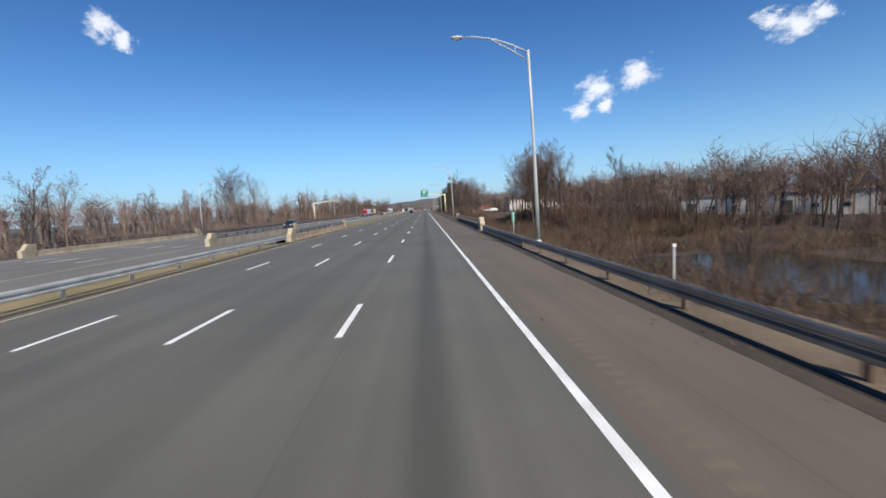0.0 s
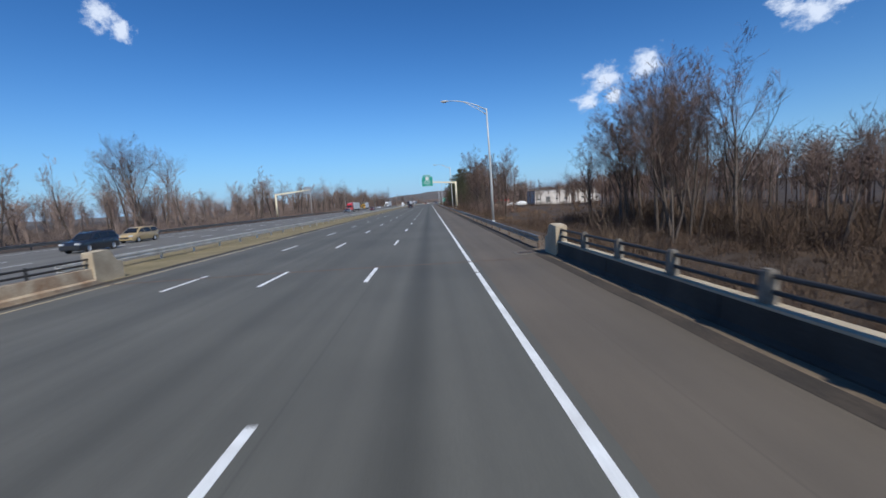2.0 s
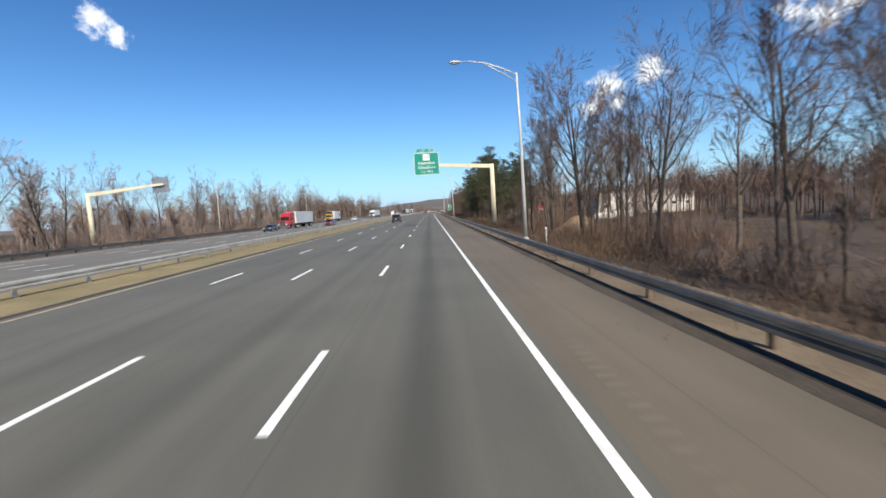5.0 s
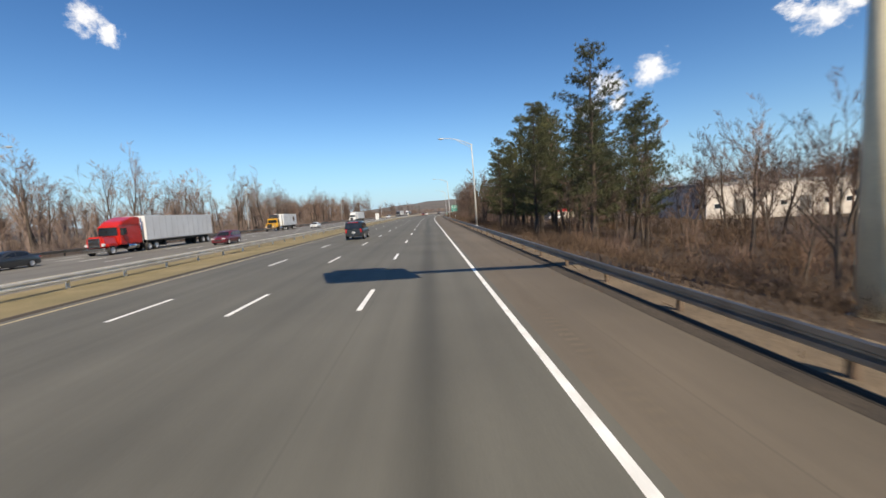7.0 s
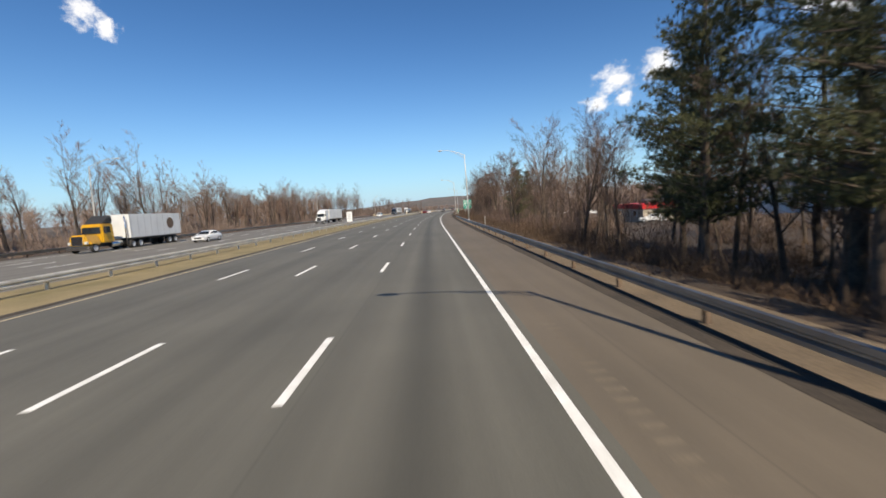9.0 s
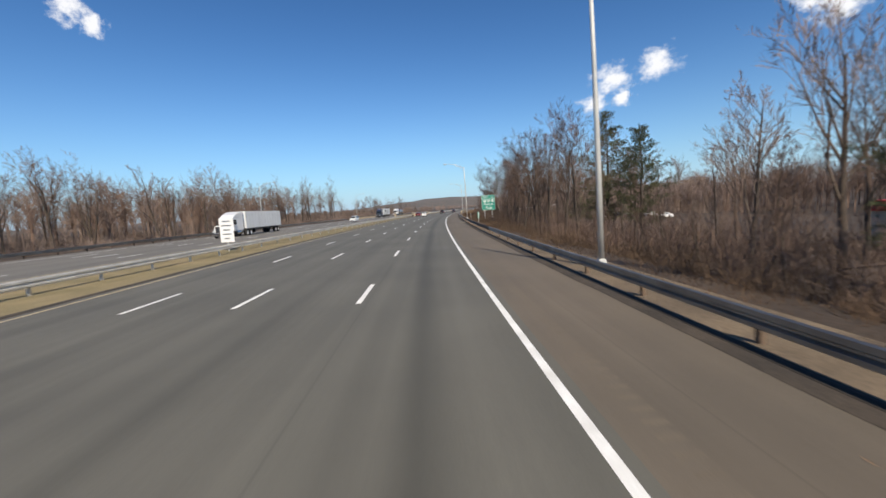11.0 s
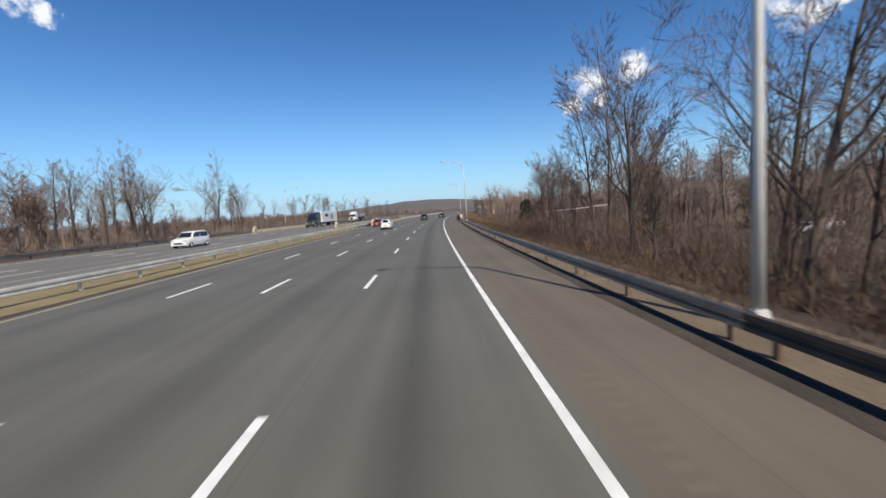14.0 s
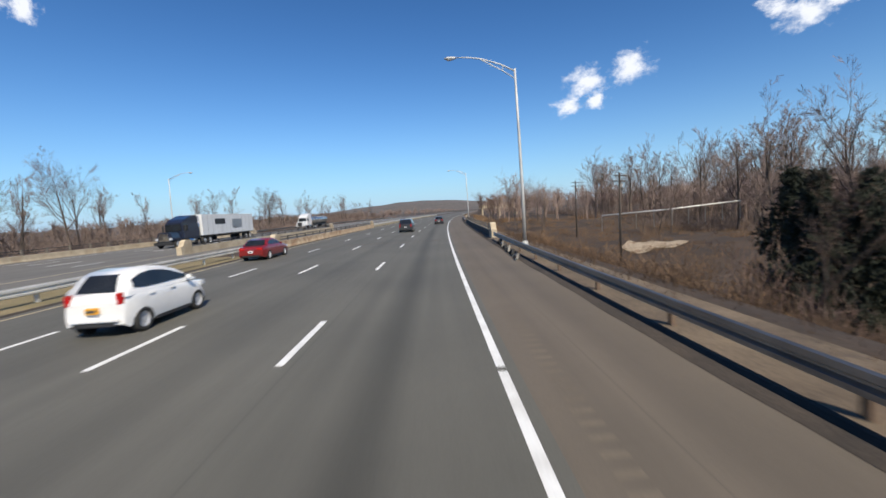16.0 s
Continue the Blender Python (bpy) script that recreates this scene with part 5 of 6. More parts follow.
def low_building(s, d, length, deep, high, wall, label, turn=0, lift=0.0, gable=0.0, red=False):
    z = ground_height(s, d) + lift
    b = thing("low_building", label, "building", "buildings behind the trees", on_road(s, d, z, turn))
    part("wall", box(bmesh.new(), -deep / 2, deep / 2, -length / 2, length / 2, -2.0, high), wall, b)
    bm = bmesh.new()
    e = 0.4
    if gable:
        vs = [bm.verts.new(p) for p in ((-deep / 2 - e, -length / 2 - e, high), (deep / 2 + e, -length / 2 - e, high), (0, -length / 2 - e, high + gable), (-deep / 2 - e, length / 2 + e, high), (deep / 2 + e, length / 2 + e, high), (0, length / 2 + e, high + gable))]
        for f in ((0, 1, 2), (5, 4, 3), (0, 2, 5, 3), (2, 1, 4, 5), (1, 0, 3, 4)):
            bm.faces.new([vs[i] for i in f])
    else:
        box(bm, -deep / 2 - 0.2, deep / 2 + 0.2, -length / 2 - 0.2, length / 2 + 0.2, high - (0.5 if red else 0.03), high + 0.45)
    part("roof", bm, M_ROOF if not red else M_CANOPY, b)
    n = max(2, int(length / 5))
    for side_, x in ((-1, -deep / 2), (1, deep / 2)):
        for i in range(n):
            y = -length / 2 + (i + 0.5) * length / n
            if i % 4 == 3:
                part("door", box(bmesh.new(), x - 0.05, x + 0.05, y - 1.3, y + 1.3, -0.2, min(2.9, high - 0.5)), M_STEEL, b)
            else:
                w = part("window", box(bmesh.new(), x - 0.06, x + 0.06, y - 0.8, y + 0.8, 1.0, min(2.1, high - 0.4)), M_WHITE, b)
                part("pane", box(bmesh.new(), x - 0.07, x + 0.07, y - 0.7, y + 0.7, 1.08, min(2.02, high - 0.48)), M_GLASS, w)
    n = max(2, int(deep / 4.5))
    for i in range(n):
        x, y = -deep / 2 + (i + 0.5) * deep / n, -length / 2
        if i % 3 == 1:
            part("door", box(bmesh.new(), x - 1.2, x + 1.2, y - 0.05, y + 0.05, -0.2, min(2.8, high - 0.6)), M_STEEL, b)
        else:
            w = part("window", box(bmesh.new(), x - 0.75, x + 0.75, y - 0.06, y + 0.06, 1.0, min(2.1, high - 0.6)), M_WHITE, b)
            part("pane", box(bmesh.new(), x - 0.66, x + 0.66, y - 0.07, y + 0.07, 1.08, min(2.02, high - 0.68)), M_GLASS, w)
    for k in range(2):
        y = length * (-0.25 + 0.45 * k)
        if not gable:
            part("roof_unit", box(bmesh.new(), -1, 1, y - 1, y + 1, high + 0.45, high + 1.3, bevel=0.05), M_STEEL, b)
    return b


low_building(106, 92, 44, 18, 4.6, M_WALL_W, "long low white warehouse behind bare trees", turn=32, lift=0.5)
low_building(330, 88, 60, 22, 6.0, M_WALL_W, "long white warehouse seen past the trees", lift=1.0)
low_building(284, 70, 18, 32, 5.8, M_PALEWALL, "wide pale low building beyond the clearing and the pines", lift=1.2)
low_building(333, 44, 13, 11, 2.9, M_BEIGE, "roadside shop with a bright red fascia behind the trees", lift=0.2, red=True)

# a yard behind the trees: a heap of earth and a flatbed trailer with white covered boats
verts, faces, N_ = [], [], 26
for i in range(N_ + 1):
    for j in range(N_ + 1):
        x, y = -1 + 2 * i / N_, -1 + 2 * j / N_
        h = max(0.0, 1 - math.hypot(x, y)) ** 0.8 * 2.7 * (1 + 0.35 * noise.noise(Vector((x * 2.3, y * 2.3, 5)))) + 0.10 * noise.noise(Vector((x * 9, y * 9, 2)))
        verts.append((x * 4.2, y * 5.0, h - 0.15))
for i in range(N_):
    for j in range(N_):
        k = i * (N_ + 1) + j
        faces.append((k, k + N_ + 1, k + N_ + 2, k + 1))
heap = new("earth_heap", mesh_of("earth_heap", verts, faces, M_EARTH, smooth=True))
heap.matrix_world = on_road(206.0, 22.5, ground_height(206.0, 22.5))
tagged(heap, "tan heap of bare earth behind the trees", "earth heap", kind="stuff")


def flatbed(s, d, turn):
    f = thing("flatbed_trailer", "grey flatbed trailer loaded with white wrapped boats", "trailer", "", on_road(s, d, ground_height(s, d) + 0.1, turn))
    part("bed", box(bmesh.new(), -1.2, 1.2, -4.2, 4.2, 0.85, 1.05, bevel=0.02), M_STEEL, f)
    part("drawbar", box(bmesh.new(), -0.12, 0.12, 4.2, 5.8, 0.7, 0.85, bevel=0.02), M_STEEL, f)
    for sx in (-1, 1):
        for y in (-1.9, -1.0):
            part("tyre", tube(bmesh.new(), [(sx * 1.0, y, 0.4), (sx * 1.25, y, 0.4)], 0.4, 16), M_INK, f)
    for k, (y, l, h) in enumerate(((-2.0, 3.8, 1.35), (2.1, 3.6, 1.0))):
        bm = bmesh.new()
        rings = []
        for i in range(9):
            t = i / 8
            w, top = 1.05 * math.sin(math.pi * (0.14 + 0.78 * t)) ** 0.6, h * (0.72 + 0.28 * math.sin(math.pi * t))
            rings.append([bm.verts.new((w * a, y - l / 2 + l * t, 1.06 + top * b)) for a, b in ((-0.55, 0), (-1, 0.45), (-0.85, 0.72), (0, 1), (0.85, 0.72), (1, 0.45), (0.55, 0))])
        for a, b in zip(rings, rings[1:]):
            for j in range(6):
                bm.faces.new((a[j], a[j + 1], b[j + 1], b[j])).smooth = True
        bm.faces.new(rings[0])
        bm.faces.new(rings[-1][::-1])
        part("wrapped_boat", bm, M_WALL_W, f, "boat wrapped in white sheeting")
    return f


flatbed(212.0, 31.0, 100)

# ---- clouds, far off in the sky ----
M_CLOUD = bpy.data.materials.new("cloud")
M_CLOUD.use_nodes = True
cn, cl_ = M_CLOUD.node_tree.nodes, M_CLOUD.node_tree.links
cn.remove(cn["Principled BSDF"])
co, n1, n2 = cn.new("ShaderNodeTexCoord"), cn.new("ShaderNodeTexNoise"), cn.new("ShaderNodeTexNoise")
n1.inputs["Scale"].default_value, n1.inputs["Detail"].default_value, n1.inputs["Roughness"].default_value = 1.5, 8.0, 0.62
ln = cn.new("ShaderNodeVectorMath")
ln.operation = "LENGTH"
info = cn.new("ShaderNodeObjectInfo")
add = cn.new("ShaderNodeVectorMath")
add.operation = "ADD"
sc = cn.new("ShaderNodeVectorMath")
sc.operation = "SCALE"
sc.inputs["Scale"].default_value = 37.0
comb = cn.new("ShaderNodeCombineXYZ")
cl_.new(info.outputs["Random"], comb.inputs["X"])
cl_.new(info.outputs["Random"], comb.inputs["Y"])
cl_.new(comb.outputs[0], sc.inputs[0])
cl_.new(co.outputs["Object"], add.inputs[0])
cl_.new(sc.outputs[0], add.inputs[1])
cl_.new(add.outputs[0], n1.inputs["Vector"])
cl_.new(co.outputs["Object"], ln.inputs[0])
sub = cn.new("ShaderNodeMath")
sub.operation = "MULTIPLY_ADD"
cl_.new(ln.outputs["Value"], sub.inputs[0])
sub.inputs[1].default_value = -0.52
cl_.new(n1.outputs["Fac"], sub.inputs[2])
mr = cn.new("ShaderNodeMapRange")
mr.interpolation_type = "SMOOTHSTEP"
mr.inputs[1].default_value, mr.inputs[2].default_value, mr.inputs[3].default_value, mr.inputs[4].default_value = 0.14, 0.46, 0.0, 0.92
cl_.new(sub.outputs[0], mr.inputs["Value"])
# emission stands in for the sunlight on the flat cloud sheets
em, tr, mx = cn.new("ShaderNodeEmission"), cn.new("ShaderNodeBsdfTransparent"), cn.new("ShaderNodeMixShader")
em.inputs["Color"].default_value, em.inputs["Strength"].default_value = (0.93, 0.95, 1.0, 1), 0.95
cl_.new(mr.outputs["Result"], mx.inputs["Fac"])
cl_.new(tr.outputs[0], mx.inputs[1])
cl_.new(em.outputs[0], mx.inputs[2])
cl_.new(mx.outputs[0], cn["Material Output"].inputs["Surface"])


def cloud(azimuth, height, wide, tall):
    """A small fair-weather cloud about four kilometres off, by compass angle and height in degrees, width and height in metres."""
    r = 4000.0
    a, e = radians(azimuth), radians(height)
    p = Vector((r * math.sin(a) * math.cos(e), 220 + r * math.cos(a) * math.cos(e), r * math.sin(e)))
    vs = [(x, y, 0) for x, y in ((-1, -1), (1, -1), (1, 1), (-1, 1))]
    ob = new("cloud", mesh_of("cloud", vs, [(0, 1, 2, 3)], M_CLOUD))
    ob.matrix_world = look(p, (0, 220, 0)) @ Matrix.Diagonal((wide, tall, 1, 1))
    tagged(ob, "small white puffy cloud in a clear blue sky", "cloud", "clouds in the sky", "structure")


CLOUDS = [(-36.6, 21.1, 165, 165), (-34.6, 19.9, 125, 140), (24.1, 14.0, 260, 200), (28.8, 14.7, 250, 200), (22.1, 11.6, 210, 130), (25.1, 11.8, 150, 110), (44.4, 16.3, 220, 185), (42.1, 17.6, 170, 110), (46.4, 17.1, 150, 130)]
for c in CLOUDS:
    cloud(*c)

# ---- vehicles ----


def paint(name, c, dirt=0.85):
    return shader(name, c, tuple(v * dirt for v in c), scale=1.2, rough=0.32, fine=8, spread=0.04, coat=0.8)


M_TYRE = shader("tyre_rubber", (0.022, 0.022, 0.022), (0.035, 0.033, 0.03), scale=6, rough=0.9, bump=0.2)
M_RIM = shader("alloy_rim", (0.70, 0.70, 0.70), (0.58, 0.58, 0.58), scale=4, rough=0.3, metal=0.35)
M_TRIM = shader("black_trim", (0.02, 0.02, 0.022), (0.03, 0.03, 0.03), scale=5, rough=0.6)
M_TAIL = shader("red_lens", (0.42, 0.01, 0.012), (0.3, 0.01, 0.01), scale=8, rough=0.15)
M_LAMPGLASS = shader("headlamp_glass", (0.55, 0.56, 0.58), (0.45, 0.46, 0.48), scale=8, rough=0.1)
M_CHROME = shader("chrome", (0.75, 0.75, 0.75), (0.7, 0.7, 0.7), scale=4, rough=0.12, metal=1.0)
M_PLATE_Y = shader("yellow_plate", (0.65, 0.33, 0.03), (0.6, 0.3, 0.03), scale=8, rough=0.5)
M_TINT = shader("tinted_glass", (0.012, 0.014, 0.017), (0.02, 0.022, 0.025), scale=2, rough=0.05)


def lathe(bm, profile, x0, sides=24):
    """Turns (x, radius) points round the x axis."""
    rings = [[bm.verts.new((x0 + x, r * math.cos(a), r * math.sin(a))) for a in (2 * math.pi * k / sides for k in range(sides))] for x, r in profile]
    for a, b in zip(rings, rings[1:]):
        for k in range(sides):
            f = bm.faces.new((a[k], a[(k + 1) % sides], b[(k + 1) % sides], b[k]))
            f.smooth = True
    bm.faces.new(rings[0])
    bm.faces.new(rings[-1][::-1])
    bmesh.ops.recalc_face_normals(bm, faces=bm.faces)
    return bm


WHEELS = {}


def wheel(parent, x, y, r, wide, side, spokes=5):
    """A tyre with its rim; side 1: its outer face looks right."""
    key = (round(r, 3), round(wide, 3), spokes)
    if key not in WHEELS:
        h = wide / 2
        ty = lathe(bmesh.new(), [(-h, r * 0.6), (-h, r * 0.9), (-h * 0.7, r), (h * 0.7, r), (h, r * 0.9), (h, r * 0.66), (h * 0.75, r * 0.64), (-h * 0.3, r * 0.62)], 0)
        rim = lathe(bmesh.new(), [(-h * 0.5, r * 0.2), (h * 0.55, r * 0.2), (h * 0.62, r * 0.14), (h * 0.62, 0.01)], 0, 12)
        lathe(rim, [(-h * 0.2, r * 0.5), (-h * 0.2, r * 0.61), (h * 0.9, r * 0.64), (h * 0.9, r * 0.58), (h * 0.3, r * 0.52)], 0, 24)
        for k in range(spokes):
            a = 2 * math.pi * k / spokes
            n0 = len(rim.verts)
            box(rim, h * 0.25, h * 0.6, -r * 0.09, r * 0.09, r * 0.1, r * 0.56, taper=(1, 0.8))
            rim.verts.ensure_lookup_table()
            bmesh.ops.rotate(rim, verts=rim.verts[n0:], cent=(0, 0, 0), matrix=Matrix.Rotation(a, 3, "X"))
        out = []
        for nm, b, m in (("tyre", ty, M_TYRE), ("rim", rim, M_RIM)):
            me = bpy.data.meshes.new(nm)
            b.to_mesh(me)
            b.free()
            me.materials.append(m)
            out.append(me)
        WHEELS[key] = out
    t = part("wheel", WHEELS[key][0], None, parent, "black tyre")
    t.matrix_basis = pose(x, y, r, 0, 0, 0 if side > 0 else 180)
    part("rim", WHEELS[key][1], None, t, "alloy rim")
    return t


def lower_body(bm, prof, half, arches, r_arch, waist, top, bottom, nose=0.86):
    """The car's lower shell: cross-sections set along its length, bulging at the doors, rounded in at both ends, open at the wheel arches."""
    y0, y1 = prof[0][0], prof[-1][0]
    L = y1 - y0
    ys = {round(y0 + L * k / 26, 3) for k in range(27)} | {round(y0 + e, 3) for e in (0.03, 0.09)} | {round(y1 - e, 3) for e in (0.03, 0.09, 0.2)}
    for yc in arches:
        ys |= {round(yc + r_arch * math.cos(math.pi * k / 10), 3) for k in range(11)}
    ys = sorted(ys)
    levels = [(0.0, 0.945), (0.14, 0.975), (0.32, 0.995), (0.50, 1.0), (0.66, 0.99), (0.78, 0.975), (0.88, 0.955), (0.96, 0.925), (1.0, 0.87)]
    rings = []
    for y in ys:
        e = min(1.0, min(y - y0, y1 - y) / (0.17 * L))
        k = half * (nose + (1 - nose) * math.sin(e * math.pi / 2) ** 0.8)
        zt = ramp(y, prof)
        lift = 0.10 * max(0.0, 1 - min(y - y0, y1 - y) / 0.14)
        zb = bottom + lift
        for yc in arches:
            if abs(y - yc) < r_arch:
                zb = max(zb, bottom + math.sqrt(r_arch ** 2 - (y - yc) ** 2) + 0.02)
        side = []
        for u, _ in levels:
            z = zb + (zt - zb) * u
            v = (z - bottom) / (zt - bottom)
            side.append((k * ramp(v, levels), z))
        side += [(k * 0.6, zt + 0.012), (0.0, zt + 0.02)]
        rings.append([bm.verts.new((-x, y, z)) for x, z in side] + [bm.verts.new((x, y, z)) for x, z in side[-2::-1]])
    for p, q in zip(rings, rings[1:]):
        for i in range(len(p) - 1):
            bm.faces.new((p[i], p[i + 1], q[i + 1], q[i])).smooth = True
    bm.faces.new(rings[0])
    bm.faces.new(rings[-1][::-1])
    bmesh.ops.recalc_face_normals(bm, faces=bm.faces)
    return bm


def frustum_pane(bm, a, b, c, d, out, thick=0.012):
    """A flat pane through four corners, pushed out along 'out'."""
    n = Vector(out).normalized() * thick
    q = [Vector(p) for p in (a, b, c, d)]
    lo = [bm.verts.new(p - n * 0.5) for p in q]
    hi = [bm.verts.new(p + n) for p in q]
    bm.faces.new(hi)
    bm.faces.new(lo[::-1])
    for k in range(4):
        bm.faces.new((lo[k], lo[(k + 1) % 4], hi[(k + 1) % 4], hi[k]))
    bmesh.ops.recalc_face_normals(bm, faces=bm.faces)
    return bm


def car(name, label, category, colour, L, W, H, belt, prof, cabin, arches, r, bottom=0.22, panes=2, tail="tall", lamp=(0.09, 0.42), rack=False, plate=None, rear_strip=False, skirt=None, m=None, roof_wide=0.72, margin=0.13, group="vehicles on the highway"):
    """A road car, front along +y. cabin: y of rear foot, rear top, front top, front foot of the greenhouse."""
    c = thing(name, label, category, group, m)
    half = W / 2
    body = part("body", lower_body(bmesh.new(), prof, half, arches, r + 0.055, belt, belt, bottom), colour, c)
    # greenhouse
    r0, r1, f1, f0 = cabin
    wb, wr = half * 0.93, half * roof_wide
    lowz = belt - 0.06
    line = [(r0, lowz), (r0 + (r1 - r0) * 0.35, lowz + (H - lowz) * 0.42), (r0 + (r1 - r0) * 0.72, lowz + (H - lowz) * 0.76), (r1, H - 0.09), (r1 + 0.16, H - 0.035), (r1 + 0.5, H - 0.005),
            ((r1 + f1) / 2, H), (f1 - 0.45, H - 0.012), (f1 - 0.12, H - 0.05), (f1 + 0.05, H - 0.10), (f1 + (f0 - f1) * 0.38, lowz + (H - lowz) * 0.64), (f1 + (f0 - f1) * 0.72, lowz + (H - lowz) * 0.30), (f0, lowz)]

    def wide(z):
        return wb + (wr - wb) * max(0.0, (z - lowz) / (H - lowz)) ** 1.25

    def roof_z(y):
        return ramp(y, line)
    bm = bmesh.new()
    base = [[bm.verts.new((sx * wb, y, lowz - 0.02)) for y, z in line] for sx in (-1, 1)]
    crest = [[bm.verts.new((sx * wide(z), y, z)) for y, z in line] for sx in (-1, 1)]
    for k in range(len(line) - 1):
        for side_ in (0, 1):
            bm.faces.new((base[side_][k], base[side_][k + 1], crest[side_][k + 1], crest[side_][k]))
        bm.faces.new((crest[0][k], crest[0][k + 1], crest[1][k + 1], crest[1][k]))
    bmesh.ops.recalc_face_normals(bm, faces=bm.faces)
    ridge = [e for e in bm.edges if abs(e.verts[0].co.x - e.verts[1].co.x) < 0.2 and min(v.co.z for v in e.verts) > lowz + 0.01 and abs(e.verts[0].co.y - e.verts[1].co.y) > 0.001]
    bmesh.ops.bevel(bm, geom=ridge, offset=0.055, segments=3, affect="EDGES")
    for f in bm.faces:
        f.smooth = True
    roof = part("cabin", bm, colour, c, "roof and pillars")

    def strip(rows, name, label):
        """A pane made of rows of two points, 12 mm proud of the shell."""
        b = bmesh.new()
        mid = Vector((0, 0, lowz))
        vs = []
        for p, q in rows:
            vs.append((b.verts.new(p), b.verts.new(q)))
        for (a, e), (g, h) in zip(vs, vs[1:]):
            b.faces.new((a, e, h, g))
        bmesh.ops.recalc_face_normals(b, faces=b.faces)
        f0_ = b.faces[:]
        c_ = sum((f.calc_center_median() for f in f0_), Vector()) / len(f0_)
        n_ = sum((f.normal for f in f0_), Vector())
        if n_.dot(c_ - Vector((0, (r1 + f1) / 2, lowz))) < 0:
            bmesh.ops.reverse_faces(b, faces=b.faces[:])
        bmesh.ops.solidify(b, geom=b.faces[:], thickness=-0.012)
        return part(name, b, M_TINT, roof, label)

    for sx in (-1, 1):
        y_lo, y_hi = r0 + (r1 - r0) * 0.55 + 0.10, f0 - 0.22
        cuts = [y_lo + (y_hi - y_lo) * k / panes for k in range(panes + 1)]
        for u, v in zip(cuts, cuts[1:]):
            a, b_ = (u + 0.035 if u > y_lo else u), (v - 0.035 if v < y_hi else v)
            rows = []
            for k in range(7):
                y = a + (b_ - a) * k / 6
                zl = lowz + 0.11 + (0.10 * max(0.0, (y_lo + 0.5 - y)) if not rack else 0.0)
                zh = max(zl + 0.02, roof_z(y) - 0.11)
                crest_w = wide(roof_z(y))
                rows.append(tuple((sx * (wb + (crest_w - wb) * (zz - lowz) / max(0.05, roof_z(y) - lowz) + 0.004), y, zz) for zz in (zl, zh)))
            strip(rows, "side_window", "dark tinted side window")
    for front in (True, False):
        rows = []
        for k in range(6):
            f = 0.14 + 0.74 * k / 5
            y = (f0 + (f1 + 0.05 - f0) * f) if front else (r0 + (r1 - r0) * f)
            z = roof_z(y) + 0.004
            rows.append(((-wide(z) + margin, y, z), (wide(z) - margin, y, z)))
        strip(rows, "windscreen" if front else "rear_window", "dark windscreen" if front else "dark rear window")

    def edge(t, front):
        return (f0 + (f1 - f0) * t) if front else (r0 + (r1 - r0) * t)
    yb, yf = prof[0][0], prof[-1][0]
    # lamps
    for sx in (-1, 1):
        if tail == "tall":
            part("tail_lamp", box(bmesh.new(), sx * half * 0.77 - lamp[0], sx * half * 0.77 + lamp[0], yb - 0.015, yb + 0.2, belt + 0.04 - lamp[1], belt + 0.04, bevel=0.03), M_TAIL, c, "tall red tail lamp")
        else:
            part("tail_lamp", box(bmesh.new(), sx * half * 0.66 - 0.2, sx * half * 0.66 + 0.2, yb - 0.025, yb + 0.2, belt - 0.26, belt - 0.08, bevel=0.03), M_TAIL, c, "wide red tail lamp")
        part("headlamp", box(bmesh.new(), sx * half * 0.68 - 0.19, sx * half * 0.68 + 0.19, yf - 0.22, yf + 0.02, belt - 0.36, belt - 0.19, bevel=0.03), M_LAMPGLASS, c, "clear headlamp")
        mir = part("wing_mirror", box(bmesh.new(), sx * (half + 0.05) - 0.08, sx * (half + 0.05) + 0.08, f0 - 0.55, f0 - 0.43, belt - 0.02, belt + 0.11, bevel=0.03), colour, c)
        for k in range(2):
            y = edge(0, False) + (edge(0, True) - edge(0, False)) * (0.30 + 0.30 * k)
            part("door_handle", box(bmesh.new(), sx * half * 0.985 - 0.015, sx * half * 0.985 + 0.015, y - 0.1, y + 0.1, belt - 0.16, belt - 0.12, bevel=0.008), M_CHROME if rack else colour, c)
        part("sill", box(bmesh.new(), sx * half * 0.93 - 0.03, sx * half * 0.93 + 0.03, arches[0] + r + 0.1, arches[1] - r - 0.1, bottom - 0.03, bottom + 0.07, bevel=0.01), skirt or M_TRIM, c)
    part("rear_bumper", box(bmesh.new(), -half * 0.84, half * 0.84, yb - 0.07, yb + 0.2, bottom + 0.1, bottom + 0.34, bevel=0.09), colour, c)
    part("bumper_insert", box(bmesh.new(), -half * 0.62, half * 0.62, yb - 0.085, yb - 0.02, bottom + 0.06, bottom + 0.16, bevel=0.02), M_TRIM, c)
    part("grille", box(bmesh.new(), -half * 0.5, half * 0.5, yf - 0.05, yf + 0.025, bottom + 0.22, bottom + 0.42, bevel=0.02), M_TRIM, c)
    zp = belt - 0.36 if tail == "tall" else bottom + 0.38
    pl = part("number_plate", box(bmesh.new(), -0.155, 0.155, yb - 0.09, yb - 0.02, zp - 0.078, zp + 0.078, bevel=0.01), plate or M_WHITE, c)
    part("text_bar", box(bmesh.new(), -0.11, 0.11, yb - 0.094, yb - 0.0905, zp - 0.03, zp + 0.03), M_INK, pl)
    part("underside", box(bmesh.new(), -half * 0.8, half * 0.8, yb + 0.35, yf - 0.35, bottom - 0.02, bottom + 0.25), M_TRIM, c)
